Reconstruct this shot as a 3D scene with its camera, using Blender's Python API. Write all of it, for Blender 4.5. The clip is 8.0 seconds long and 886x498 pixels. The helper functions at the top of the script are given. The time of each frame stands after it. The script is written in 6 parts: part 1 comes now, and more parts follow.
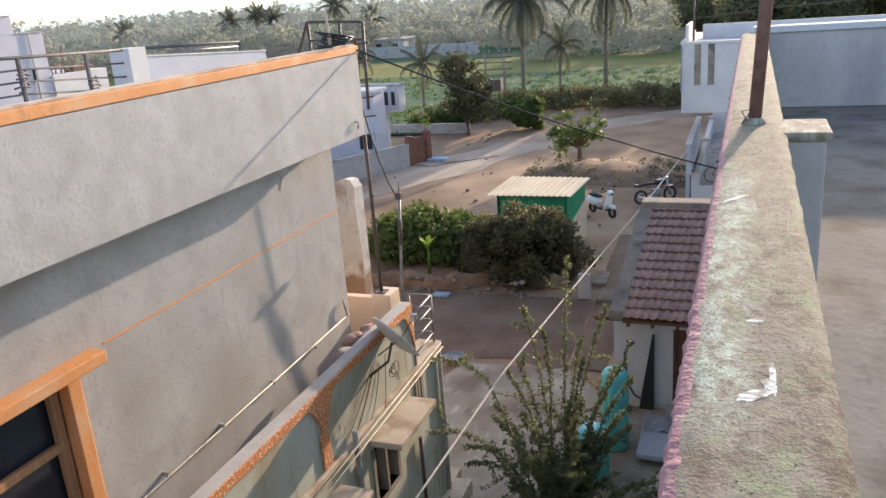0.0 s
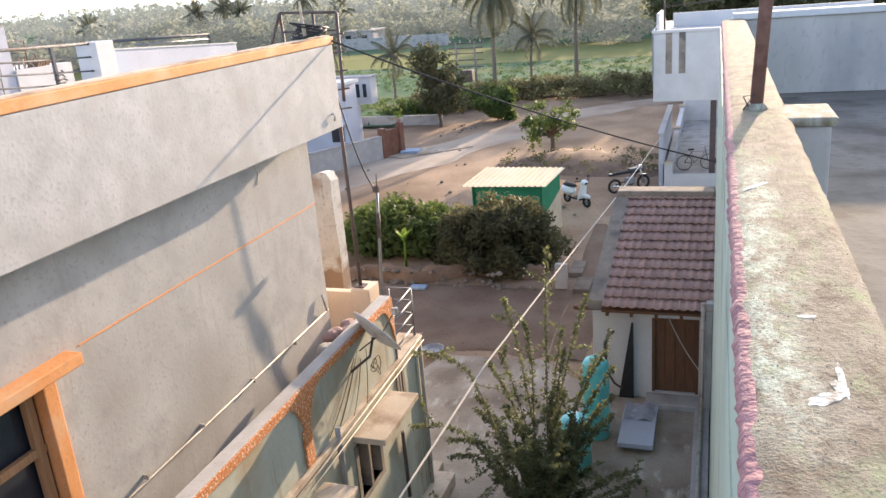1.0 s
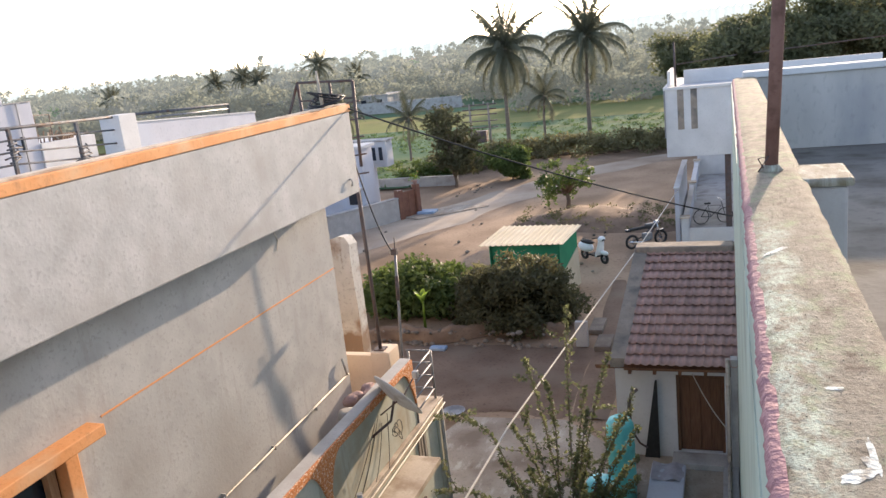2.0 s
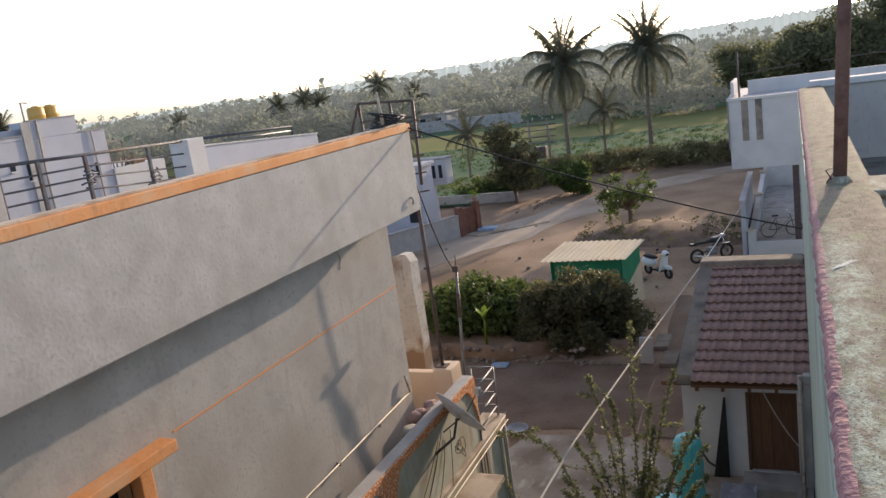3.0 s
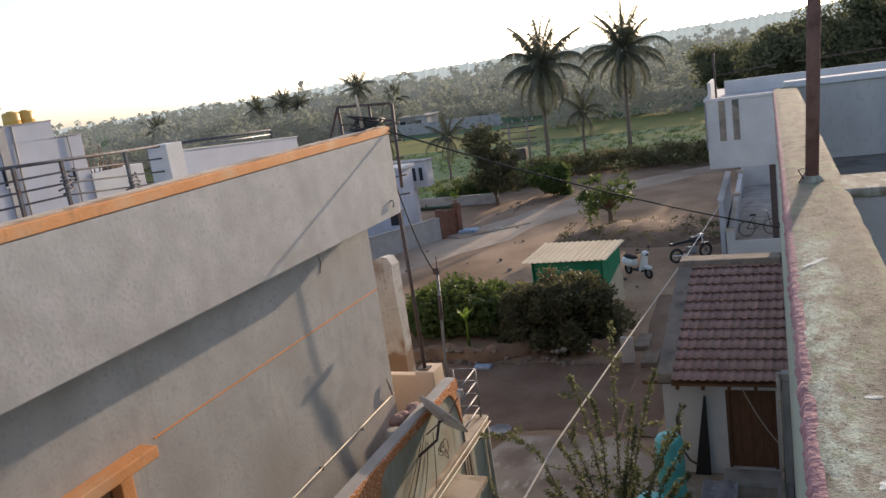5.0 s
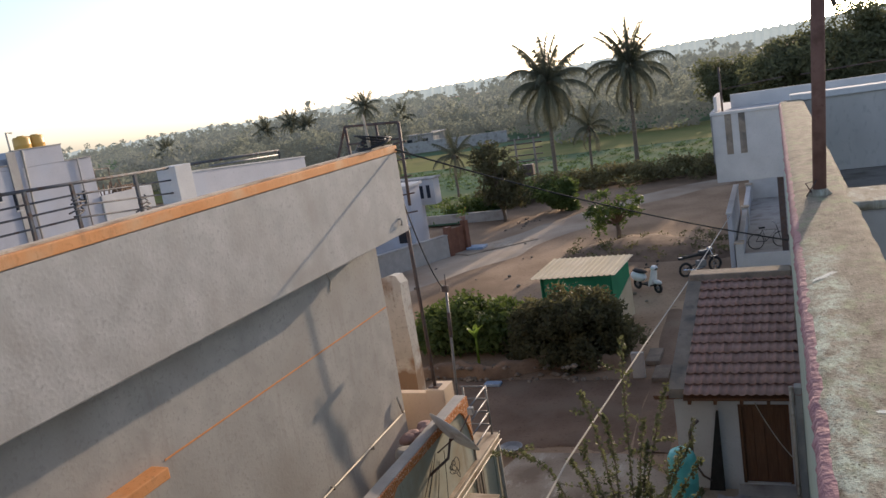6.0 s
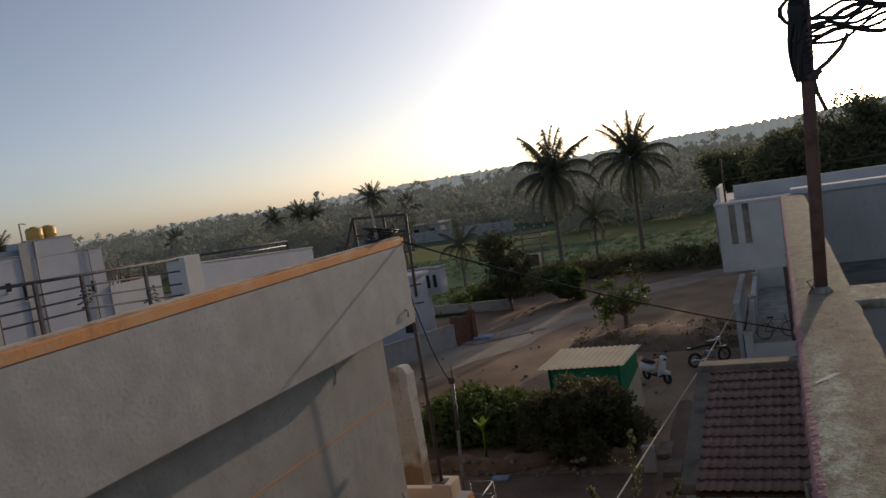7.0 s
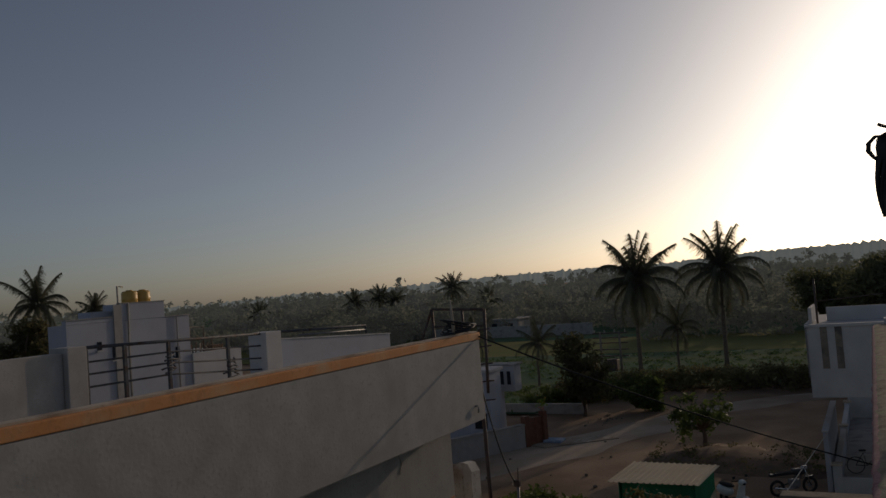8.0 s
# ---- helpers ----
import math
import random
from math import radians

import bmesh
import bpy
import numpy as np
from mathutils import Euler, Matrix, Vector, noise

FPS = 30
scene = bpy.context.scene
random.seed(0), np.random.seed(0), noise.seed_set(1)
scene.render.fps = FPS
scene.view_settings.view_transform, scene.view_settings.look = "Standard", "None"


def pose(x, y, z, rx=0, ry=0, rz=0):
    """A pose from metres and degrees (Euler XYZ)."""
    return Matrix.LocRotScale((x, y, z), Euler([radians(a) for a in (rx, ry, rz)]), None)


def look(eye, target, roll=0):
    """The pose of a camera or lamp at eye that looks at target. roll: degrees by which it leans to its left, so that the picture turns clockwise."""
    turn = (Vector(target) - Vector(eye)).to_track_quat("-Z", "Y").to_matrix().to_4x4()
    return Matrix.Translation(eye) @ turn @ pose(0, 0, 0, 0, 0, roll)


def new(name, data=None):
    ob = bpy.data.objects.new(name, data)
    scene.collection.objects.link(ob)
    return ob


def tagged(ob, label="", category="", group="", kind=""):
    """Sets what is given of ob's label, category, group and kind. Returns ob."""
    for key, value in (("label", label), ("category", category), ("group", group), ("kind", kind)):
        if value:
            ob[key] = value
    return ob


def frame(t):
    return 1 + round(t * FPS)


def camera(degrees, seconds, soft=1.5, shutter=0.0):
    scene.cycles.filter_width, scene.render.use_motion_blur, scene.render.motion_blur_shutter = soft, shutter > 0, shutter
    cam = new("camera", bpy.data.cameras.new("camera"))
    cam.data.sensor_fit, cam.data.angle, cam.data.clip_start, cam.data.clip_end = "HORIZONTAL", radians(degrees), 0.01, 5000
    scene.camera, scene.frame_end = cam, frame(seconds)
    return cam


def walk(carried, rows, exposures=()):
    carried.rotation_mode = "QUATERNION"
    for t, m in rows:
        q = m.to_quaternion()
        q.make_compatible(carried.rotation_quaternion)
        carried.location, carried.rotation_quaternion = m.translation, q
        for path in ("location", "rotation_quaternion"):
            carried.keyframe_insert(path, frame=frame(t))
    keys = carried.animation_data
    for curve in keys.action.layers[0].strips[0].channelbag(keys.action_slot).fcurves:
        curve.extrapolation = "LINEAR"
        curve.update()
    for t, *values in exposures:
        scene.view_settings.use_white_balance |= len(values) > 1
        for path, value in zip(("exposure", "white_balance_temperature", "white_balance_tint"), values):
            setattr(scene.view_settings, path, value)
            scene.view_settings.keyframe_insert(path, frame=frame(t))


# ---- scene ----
cam = camera(57.65, 8.0)

# camera path
PATH = [
    (0, 0.377, -0.428, 8.542, 72.49, 4.12, 20.08),
    (0.5, 0.285, -0.390, 8.524, 68.65, 3.13, 17.06),
    (1, 0.249, -0.361, 8.525, 71.75, 4.50, 17.94),
    (1.5, 0.246, -0.362, 8.547, 74.45, 5.49, 17.92),
    (3, 0.254, -0.410, 8.577, 77.72, 7.77, 22.85),
    (3.5, 0.259, -0.407, 8.577, 77.46, 7.99, 25.10),
    (4, 0.256, -0.356, 8.575, 76.92, 8.12, 24.29),
    (4.5, 0.265, -0.400, 8.578, 77.23, 7.63, 21.56),
    (6, 0.272, -0.433, 8.588, 78.97, 8.99, 21.84),
    (6.5, 0.277, -0.426, 8.603, 83.40, 7.92, 19.95),
    (7, 0.296, -0.468, 8.629, 85.36, 9.07, 22.31),
    (7.5, 0.356, -0.563, 8.666, 89.87, 7.31, 26.86),
    (8, 0.353, -0.560, 8.665, 92.64, 4.41, 28.13),
]
walk(cam, [(t, pose(*r)) for t, *r in PATH],
     [(0.0, 1.80, 6350, 13), (0.5, 2.2, 6650, 14), (1.0, 2.25, 6550, 14), (1.5, 2.2, 6550, 14), (3.0, 1.2, 6500, 14), (3.5, 1.0, 6500, 14), (4.0, 1.0, 6500, 14), (4.5, 1.08, 6450, 14),
      (6.0, 0.98, 6500, 14), (6.5, 0.42, 6550, 14), (7.0, -0.38, 6600, 14), (7.5, -1.0, 6650, 13), (8.0, -1.58, 6650, 13)])

# ---- light ----
SUN_AZ, SUN_EL = radians(9.0), radians(11.0)
world = bpy.data.worlds.new("world")
scene.world = world
world.use_nodes = True
wn = world.node_tree.nodes
sky = wn.new("ShaderNodeTexSky")
sky.sky_type = "NISHITA"
sky.sun_disc = False
sky.sun_elevation = SUN_EL
sky.sun_rotation = SUN_AZ
sky.air_density, sky.dust_density, sky.ozone_density = 0.65, 1.4, 1.4
wn["Background"].inputs["Strength"].default_value = 0.15
haze = wn.new("ShaderNodeHueSaturation")
haze.inputs["Saturation"].default_value = 0.76
world.node_tree.links.new(sky.outputs["Color"], haze.inputs["Color"])
world.node_tree.links.new(haze.outputs["Color"], wn["Background"].inputs["Color"])
sun_data = bpy.data.lights.new("sun", "SUN")
sun_data.energy, sun_data.angle, sun_data.color = 2.6, radians(0.6), (1.0, 0.78, 0.55)
sun = new("sun", sun_data)
SUN_WAY = Vector((math.sin(SUN_AZ) * math.cos(SUN_EL), math.cos(SUN_AZ) * math.cos(SUN_EL), math.sin(SUN_EL)))
sun.matrix_world = look(SUN_WAY * 200, (0, 0, 0))


# ---- materials ----
def mat(name, c1, c2, scale=4.0, rough=0.85, bump=0.25, fine=40.0, metal=0.0, spec=0.3, stain=None, stain_scale=0.7,
        stain_at=(0.5, 0.7), stretch=(1, 1, 1), per_piece=0.0, glow=None, translucent=0.0, speck=0.9, relief=0.012, streak=None):
    """A surface with two scales of noise in its colour, an optional stain layer and fine relief."""
    m = bpy.data.materials.new(name)
    m.use_nodes = True
    nt = m.node_tree
    n, l = nt.nodes, nt.links
    b = n["Principled BSDF"]
    co = n.new("ShaderNodeTexCoord")
    mp = n.new("ShaderNodeMapping")
    mp.inputs["Scale"].default_value = stretch
    l.new(co.outputs["Object"], mp.inputs["Vector"])

    def noi(s, detail=4.0):
        x = n.new("ShaderNodeTexNoise")
        x.inputs["Scale"].default_value = s
        x.inputs["Detail"].default_value = detail
        l.new(mp.outputs["Vector"], x.inputs["Vector"])
        return x

    def ramp(src, a, z):
        r = n.new("ShaderNodeMapRange")
        r.inputs["From Min"].default_value, r.inputs["From Max"].default_value = a, z
        l.new(src, r.inputs["Value"])
        return r.outputs["Result"]

    def mix(f, a, z):
        x = n.new("ShaderNodeMix")
        x.data_type = "RGBA"
        if isinstance(f, float):
            x.inputs["Factor"].default_value = f
        else:
            l.new(f, x.inputs["Factor"])
        for k, v in (("A", a), ("B", z)):
            sock = [s for s in x.inputs if s.name == k and s.type == "RGBA"][0]
            if isinstance(v, tuple):
                sock.default_value = (*v, 1)
            else:
                l.new(v, sock)
        return [s for s in x.outputs if s.type == "RGBA"][0]

    big, small = noi(scale), noi(fine, 3.0)
    col = mix(ramp(big.outputs["Fac"], 0.32, 0.68), c1, c2)
    dark = tuple(v * speck for v in c1)
    col = mix(ramp(small.outputs["Fac"], 0.55, 0.8), col, dark)
    if stain:
        st = noi(stain_scale, 6.0)
        col = mix(ramp(st.outputs["Fac"], *stain_at), col, stain)
    if streak:
        m2 = n.new("ShaderNodeMapping")
        m2.inputs["Scale"].default_value = streak[1]
        l.new(co.outputs["Object"], m2.inputs["Vector"])
        sk = n.new("ShaderNodeTexNoise")
        sk.inputs["Scale"].default_value = 1.0
        sk.inputs["Detail"].default_value = 8.0
        sk.inputs["Roughness"].default_value = 0.7
        l.new(m2.outputs["Vector"], sk.inputs["Vector"])
        col = mix(ramp(sk.outputs["Fac"], *streak[2]), col, streak[0])
    if per_piece:
        info = n.new("ShaderNodeObjectInfo")
        r = n.new("ShaderNodeMapRange")
        r.inputs["To Min"].default_value, r.inputs["To Max"].default_value = 1 - per_piece, 1 + per_piece
        l.new(info.outputs["Random"], r.inputs["Value"])
        hs = n.new("ShaderNodeHueSaturation")
        l.new(r.outputs["Result"], hs.inputs["Value"])
        l.new(col, hs.inputs["Color"])
        col = hs.outputs["Color"]
    l.new(col, b.inputs["Base Color"])
    b.inputs["Roughness"].default_value = rough
    b.inputs["Metallic"].default_value = metal
    b.inputs["Specular IOR Level"].default_value = spec
    if bump:
        bp = n.new("ShaderNodeBump")
        bp.inputs["Strength"].default_value = bump
        bp.inputs["Distance"].default_value = relief
        l.new(small.outputs["Fac"], bp.inputs["Height"])
        l.new(bp.outputs["Normal"], b.inputs["Normal"])
    # emission, used on distant trees and hills in place of haze
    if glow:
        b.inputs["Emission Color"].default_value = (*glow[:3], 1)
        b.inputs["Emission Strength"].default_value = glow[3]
    if translucent:
        tr = n.new("ShaderNodeBsdfTranslucent")
        l.new(col, tr.inputs["Color"])
        ms = n.new("ShaderNodeMixShader")
        ms.inputs[0].default_value = translucent
        l.new(b.outputs[0], ms.inputs[1])
        l.new(tr.outputs[0], ms.inputs[2])
        l.new(ms.outputs[0], n["Material Output"].inputs["Surface"])
    return m


M = dict(
    dirt=mat("dirt", (0.25, 0.17, 0.112), (0.40, 0.285, 0.195), 0.35, 0.95, 0.5, 9.0, speck=0.7, stain=(0.16, 0.108, 0.07), stain_scale=0.12, spec=0.1),
    darkearth=mat("damp_earth", (0.15, 0.098, 0.068), (0.215, 0.148, 0.105), 0.9, 0.9, 0.5, 12.0, speck=0.7, stain=(0.20, 0.15, 0.11), stain_scale=0.6, spec=0.15),
    rust=mat("rusty_mast", (0.15, 0.082, 0.066), (0.21, 0.125, 0.10), 9.0, 0.8, 0.3, 60.0, stain=(0.10, 0.055, 0.042), stain_scale=14.0, spec=0.2),
    road=mat("dirt_road", (0.369, 0.297, 0.225), (0.45, 0.369, 0.293), 0.5, 0.95, 0.4, 8.0, stain=(0.252, 0.18, 0.126), stain_scale=0.25),
    yard=mat("yard_concrete", (0.30, 0.245, 0.19), (0.42, 0.36, 0.29), 1.6, 0.9, 0.4, 20.0, speck=0.7, stain=(0.20, 0.15, 0.11), stain_scale=0.8, stain_at=(0.45, 0.62), streak=((0.46, 0.41, 0.34), (2, 0.8, 1), (0.55, 0.65))),
    field=mat("field", (0.09, 0.15, 0.085), (0.115, 0.18, 0.105), 0.25, 1.0, 0.5, 3.0, stain=(0.15, 0.165, 0.08), stain_scale=0.08, stretch=(0.3, 1.5, 1), spec=0.02),
    dryfield=mat("dry_field", (0.24, 0.225, 0.0975), (0.18, 0.203, 0.075), 0.2, 1.0, 0.4, 3.0, stretch=(0.2, 1.5, 1), spec=0.02),
    plaster=mat("grey_plaster", (0.35, 0.335, 0.31), (0.455, 0.435, 0.405), 2.6, 0.9, 0.15, 26.0, speck=0.85, stain=(0.31, 0.285, 0.255), stain_scale=1.3, stain_at=(0.50, 0.74), streak=((0.33, 0.305, 0.275), (4, 4, 0.6), (0.56, 0.72))),
    bandplaster=mat("pale_plaster", (0.375, 0.36, 0.335), (0.475, 0.45, 0.425), 3.2, 0.9, 0.15, 26.0, speck=0.86, stain=(0.36, 0.335, 0.305), stain_scale=1.7, stain_at=(0.48, 0.72), streak=((0.40, 0.375, 0.345), (5, 5, 1.2), (0.55, 0.72))),
    greenplaster=mat("pale_green_plaster", (0.42, 0.43, 0.355), (0.50, 0.50, 0.42), 1.8, 0.9, 0.15, 22.0, stain=(0.37, 0.30, 0.20), stain_scale=1.1, stain_at=(0.5, 0.70), streak=((0.30, 0.26, 0.19), (4, 4, 0.5), (0.57, 0.70))),
    mint=mat("mint_plaster", (0.391, 0.484, 0.399), (0.459, 0.535, 0.459), 1.5, 0.9, 0.2, 25.0, stain=(0.297, 0.34, 0.281), stain_scale=1.0),
    orange=mat("orange_paint", (0.62, 0.255, 0.085), (0.69, 0.32, 0.13), 2.5, 0.75, 0.15, 30.0, speck=0.82, stain=(0.60, 0.38, 0.22), stain_scale=2.0, stain_at=(0.52, 0.75), streak=((0.48, 0.22, 0.09), (9, 9, 3), (0.58, 0.72))),
    rustorange=mat("rough_orange_texture", (0.46, 0.15, 0.045), (0.66, 0.27, 0.10), 26.0, 0.9, 0.8, 60.0, stain=(0.75, 0.55, 0.40), stain_scale=34.0, stain_at=(0.55, 0.62)),
    peach=mat("peach_plaster", (0.66, 0.50, 0.36), (0.72, 0.57, 0.43), 2.0, 0.9, 0.15, 25.0),
    slab=mat("weathered_slab", (0.47, 0.385, 0.29), (0.56, 0.47, 0.37), 2.4, 0.92, 0.3, 25.0, speck=0.8, stain=(0.32, 0.24, 0.17), stain_scale=2.8, stain_at=(0.48, 0.66)),
    cap=mat("mossy_cement", (0.19, 0.162, 0.122), (0.33, 0.31, 0.25), 16.0, 0.95, 0.5, 150.0, stain=(0.16, 0.135, 0.085), stain_scale=19.0, stain_at=(0.5, 0.68), stretch=(1, 0.45, 1), speck=0.55, relief=0.004, streak=((0.45, 0.47, 0.38), (26, 8, 1), (0.52, 0.68))),
    caplight=mat("lime_stain", (0.66, 0.67, 0.60), (0.58, 0.59, 0.52), 30.0, 0.95, 0.5, 120.0, stain=(0.36, 0.33, 0.27), stain_scale=40.0, stain_at=(0.5, 0.62), relief=0.006),
    purple=mat("maroon_drip_paint", (0.26, 0.125, 0.14), (0.37, 0.20, 0.205), 14.0, 0.85, 0.6, 50.0),
    roofgrey=mat("terrace_screed", (0.20, 0.185, 0.165), (0.27, 0.25, 0.22), 1.2, 0.95, 0.25, 20.0, speck=0.8, stain=(0.14, 0.125, 0.105), stain_scale=2.4, stain_at=(0.47, 0.66), spec=0.1),
    whitewall=mat("whitewash", (0.516, 0.512, 0.507), (0.585, 0.576, 0.568), 1.5, 0.9, 0.12, 22.0, stain=(0.447, 0.447, 0.447), stain_scale=0.9, stain_at=(0.55, 0.8)),
    stained=mat("stained_whitewash", (0.38, 0.36, 0.335), (0.50, 0.475, 0.44), 2.2, 0.92, 0.25, 20.0, stain=(0.28, 0.28, 0.29), stain_scale=1.6, stain_at=(0.5, 0.75), stretch=(1, 1, 0.5)),
    oldwall=mat("flaking_limewash", (0.40, 0.385, 0.36), (0.52, 0.505, 0.475), 3.0, 0.95, 0.5, 15.0, speck=0.6, stain=(0.24, 0.165, 0.115), stain_scale=1.6, stain_at=(0.50, 0.60), streak=((0.20, 0.16, 0.13), (5, 5, 2), (0.60, 0.66))),
    bluewall=mat("pale_blue_wall", (0.396, 0.408, 0.456), (0.464, 0.473, 0.516), 1.0, 0.9, 0.1, 20.0, stain=(0.43, 0.464, 0.533), stain_scale=0.6),
    cement=mat("cement", (0.36, 0.34, 0.32), (0.44, 0.42, 0.39), 2.2, 0.95, 0.3, 25.0, stain=(0.25, 0.23, 0.21), stain_scale=1.5),
    oldcement=mat("weathered_cement", (0.22, 0.185, 0.15), (0.30, 0.255, 0.21), 3.0, 0.95, 0.3, 25.0, stain=(0.13, 0.12, 0.11), stain_scale=2.5),
    mud=mat("mud_wall", (0.16, 0.105, 0.072), (0.25, 0.17, 0.115), 2.0, 0.97, 0.7, 14.0),
    rock=mat("stone", (0.17, 0.135, 0.105), (0.26, 0.215, 0.17), 4.0, 0.95, 0.5, 20.0, per_piece=0.3),
    tile=mat("clay_tile", (0.366, 0.232, 0.201), (0.464, 0.305, 0.262), 6.0, 0.9, 0.3, 45.0, stain=(0.232, 0.165, 0.146), stain_scale=3.0, stain_at=(0.52, 0.75), per_piece=0.12),
    timber=mat("old_timber", (0.11, 0.05, 0.028), (0.17, 0.085, 0.045), 6.0, 0.75, 0.3, 40.0, stretch=(8, 8, 0.6)),
    lighttimber=mat("window_timber", (0.34, 0.17, 0.08), (0.44, 0.24, 0.12), 6.0, 0.7, 0.2, 40.0, stretch=(6, 6, 0.8)),
    iron=mat("dark_iron", (0.085, 0.068, 0.066), (0.125, 0.095, 0.088), 8.0, 0.65, 0.2, 50.0, metal=0.2, stain=(0.12, 0.06, 0.04), stain_scale=6.0),
    slateiron=mat("slate_painted_iron", (0.085, 0.09, 0.10), (0.125, 0.13, 0.14), 8.0, 0.7, 0.15, 50.0, metal=0.1, stain=(0.10, 0.065, 0.05), stain_scale=7.0, spec=0.2),
    greyiron=mat("grey_painted_iron", (0.20, 0.20, 0.21), (0.27, 0.27, 0.27), 8.0, 0.55, 0.1, 50.0, metal=0.5),
    cable=mat("black_cable", (0.018, 0.018, 0.02), (0.03, 0.03, 0.03), 20.0, 0.55, 0.0),
    rope=mat("pale_rope", (0.52, 0.47, 0.40), (0.60, 0.55, 0.48), 30.0, 0.9, 0.3, 80.0),
    pvc=mat("cream_pipe", (0.37, 0.335, 0.28), (0.45, 0.41, 0.35), 5.0, 0.6, 0.05, stain=(0.26, 0.22, 0.17), stain_scale=7.0, stain_at=(0.52, 0.7)),
    sheet=mat("cream_roof_sheet", (0.60, 0.48, 0.30), (0.68, 0.56, 0.38), 1.2, 0.7, 0.1, 30.0, spec=0.4),
    greensheet=mat("green_tarpaulin", (0.02, 0.20, 0.10), (0.03, 0.26, 0.13), 1.5, 0.6, 0.2, 20.0),
    beige=mat("beige_sheet", (0.50, 0.42, 0.30), (0.58, 0.49, 0.36), 2.0, 0.8, 0.2),
    teal=mat("teal_plastic", (0.10, 0.50, 0.52), (0.14, 0.58, 0.58), 2.0, 0.45, 0.05, spec=0.5, stain=(0.30, 0.45, 0.44), stain_scale=3.0, stain_at=(0.6, 0.8)),
    yellow=mat("yellow_tank_plastic", (0.594, 0.342, 0.072), (0.666, 0.405, 0.099), 2.0, 0.45, 0.05, spec=0.5),
    dish=mat("dish_paint", (0.58, 0.56, 0.53), (0.66, 0.63, 0.60), 4.0, 0.5, 0.05, 30.0, stain=(0.42, 0.36, 0.30), stain_scale=5.0),
    rubber=mat("rubber", (0.02, 0.02, 0.02), (0.03, 0.03, 0.03), 10.0, 0.8, 0.1),
    blackpaint=mat("black_paint", (0.015, 0.015, 0.018), (0.03, 0.03, 0.035), 6.0, 0.35, 0.0, spec=0.5),
    whitepaint=mat("white_paint", (0.70, 0.71, 0.73), (0.76, 0.77, 0.78), 6.0, 0.3, 0.0, spec=0.5),
    chrome=mat("chrome", (0.6, 0.6, 0.6), (0.7, 0.7, 0.7), 6.0, 0.25, 0.0, metal=1.0),
    cloth=mat("grey_cloth", (0.30, 0.28, 0.30), (0.38, 0.36, 0.38), 8.0, 0.95, 0.3),
    brown=mat("brown_gate_paint", (0.17, 0.075, 0.05), (0.23, 0.11, 0.07), 4.0, 0.6, 0.1),
    bark=mat("bark", (0.13, 0.095, 0.07), (0.20, 0.15, 0.11), 6.0, 0.95, 0.6, 30.0, stretch=(1, 1, 0.4)),
    palmbark=mat("palm_bark", (0.17, 0.13, 0.10), (0.24, 0.19, 0.15), 3.0, 0.95, 0.5, 20.0, stretch=(0.4, 0.4, 3)),
    leaf=mat("leaf", (0.08, 0.115, 0.03), (0.125, 0.165, 0.045), 1.2, 0.6, 0.0, 6.0, translucent=0.45),
    darkleaf=mat("dark_leaf", (0.09, 0.09, 0.045), (0.15, 0.14, 0.07), 1.5, 0.6, 0.0, 6.0, translucent=0.5),
    youngleaf=mat("young_leaf", (0.20, 0.30, 0.04), (0.26, 0.36, 0.06), 3.0, 0.55, 0.0, 8.0, translucent=0.5),
    thornleaf=mat("thorn_leaf", (0.10, 0.115, 0.05), (0.17, 0.18, 0.085), 3.0, 0.6, 0.0, 8.0, translucent=0.5),
    frond=mat("palm_frond", (0.11, 0.115, 0.08), (0.155, 0.155, 0.105), 1.0, 0.8, 0.0, 5.0, translucent=0.28, spec=0.1),
    hedgeleaf=mat("hedge_leaf", (0.143, 0.13, 0.065), (0.208, 0.195, 0.091), 0.8, 0.8, 0.0, 5.0, translucent=0.3),
    grass=mat("grass", (0.0864, 0.144, 0.0504), (0.122, 0.18, 0.072), 0.6, 0.8, 0.0, 4.0, translucent=0.4),
    # haze over the distant trees is painted as emission, stronger farther out
    fartree=mat("haze_glow_foliage", (0.135, 0.145, 0.11), (0.19, 0.20, 0.15), 0.05, 1.0, 0.0, 0.3, spec=0.0, glow=(0.42, 0.44, 0.41, 0.11), translucent=0.5),
    midwood=mat("mid_haze_glow_foliage", (0.13, 0.14, 0.115), (0.175, 0.185, 0.15), 0.04, 1.0, 0.0, 0.3, spec=0.0, glow=(0.44, 0.46, 0.44, 0.19), translucent=0.5),
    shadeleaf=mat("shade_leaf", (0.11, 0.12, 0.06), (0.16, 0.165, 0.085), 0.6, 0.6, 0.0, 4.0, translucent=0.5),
    farwood=mat("far_haze_glow_foliage", (0.10, 0.11, 0.085), (0.14, 0.15, 0.11), 0.03, 1.0, 0.0, 0.2, spec=0.0, glow=(0.44, 0.46, 0.43, 0.24), translucent=0.4),
    # hill haze put into a pale base colour and the strongest emission
    hill=mat("haze_glow_hill", (0.16, 0.18, 0.17), (0.20, 0.22, 0.20), 0.01, 1.0, 0.0, 0.05, spec=0.0, glow=(0.46, 0.50, 0.47, 0.42)),
    glass=mat("dark_glass", (0.02, 0.025, 0.035), (0.03, 0.035, 0.045), 2.0, 0.12, 0.0, spec=0.6),
    bluecloth=mat("blue_cloth", (0.22, 0.30, 0.42), (0.34, 0.42, 0.52), 6.0, 0.9, 0.3),
)


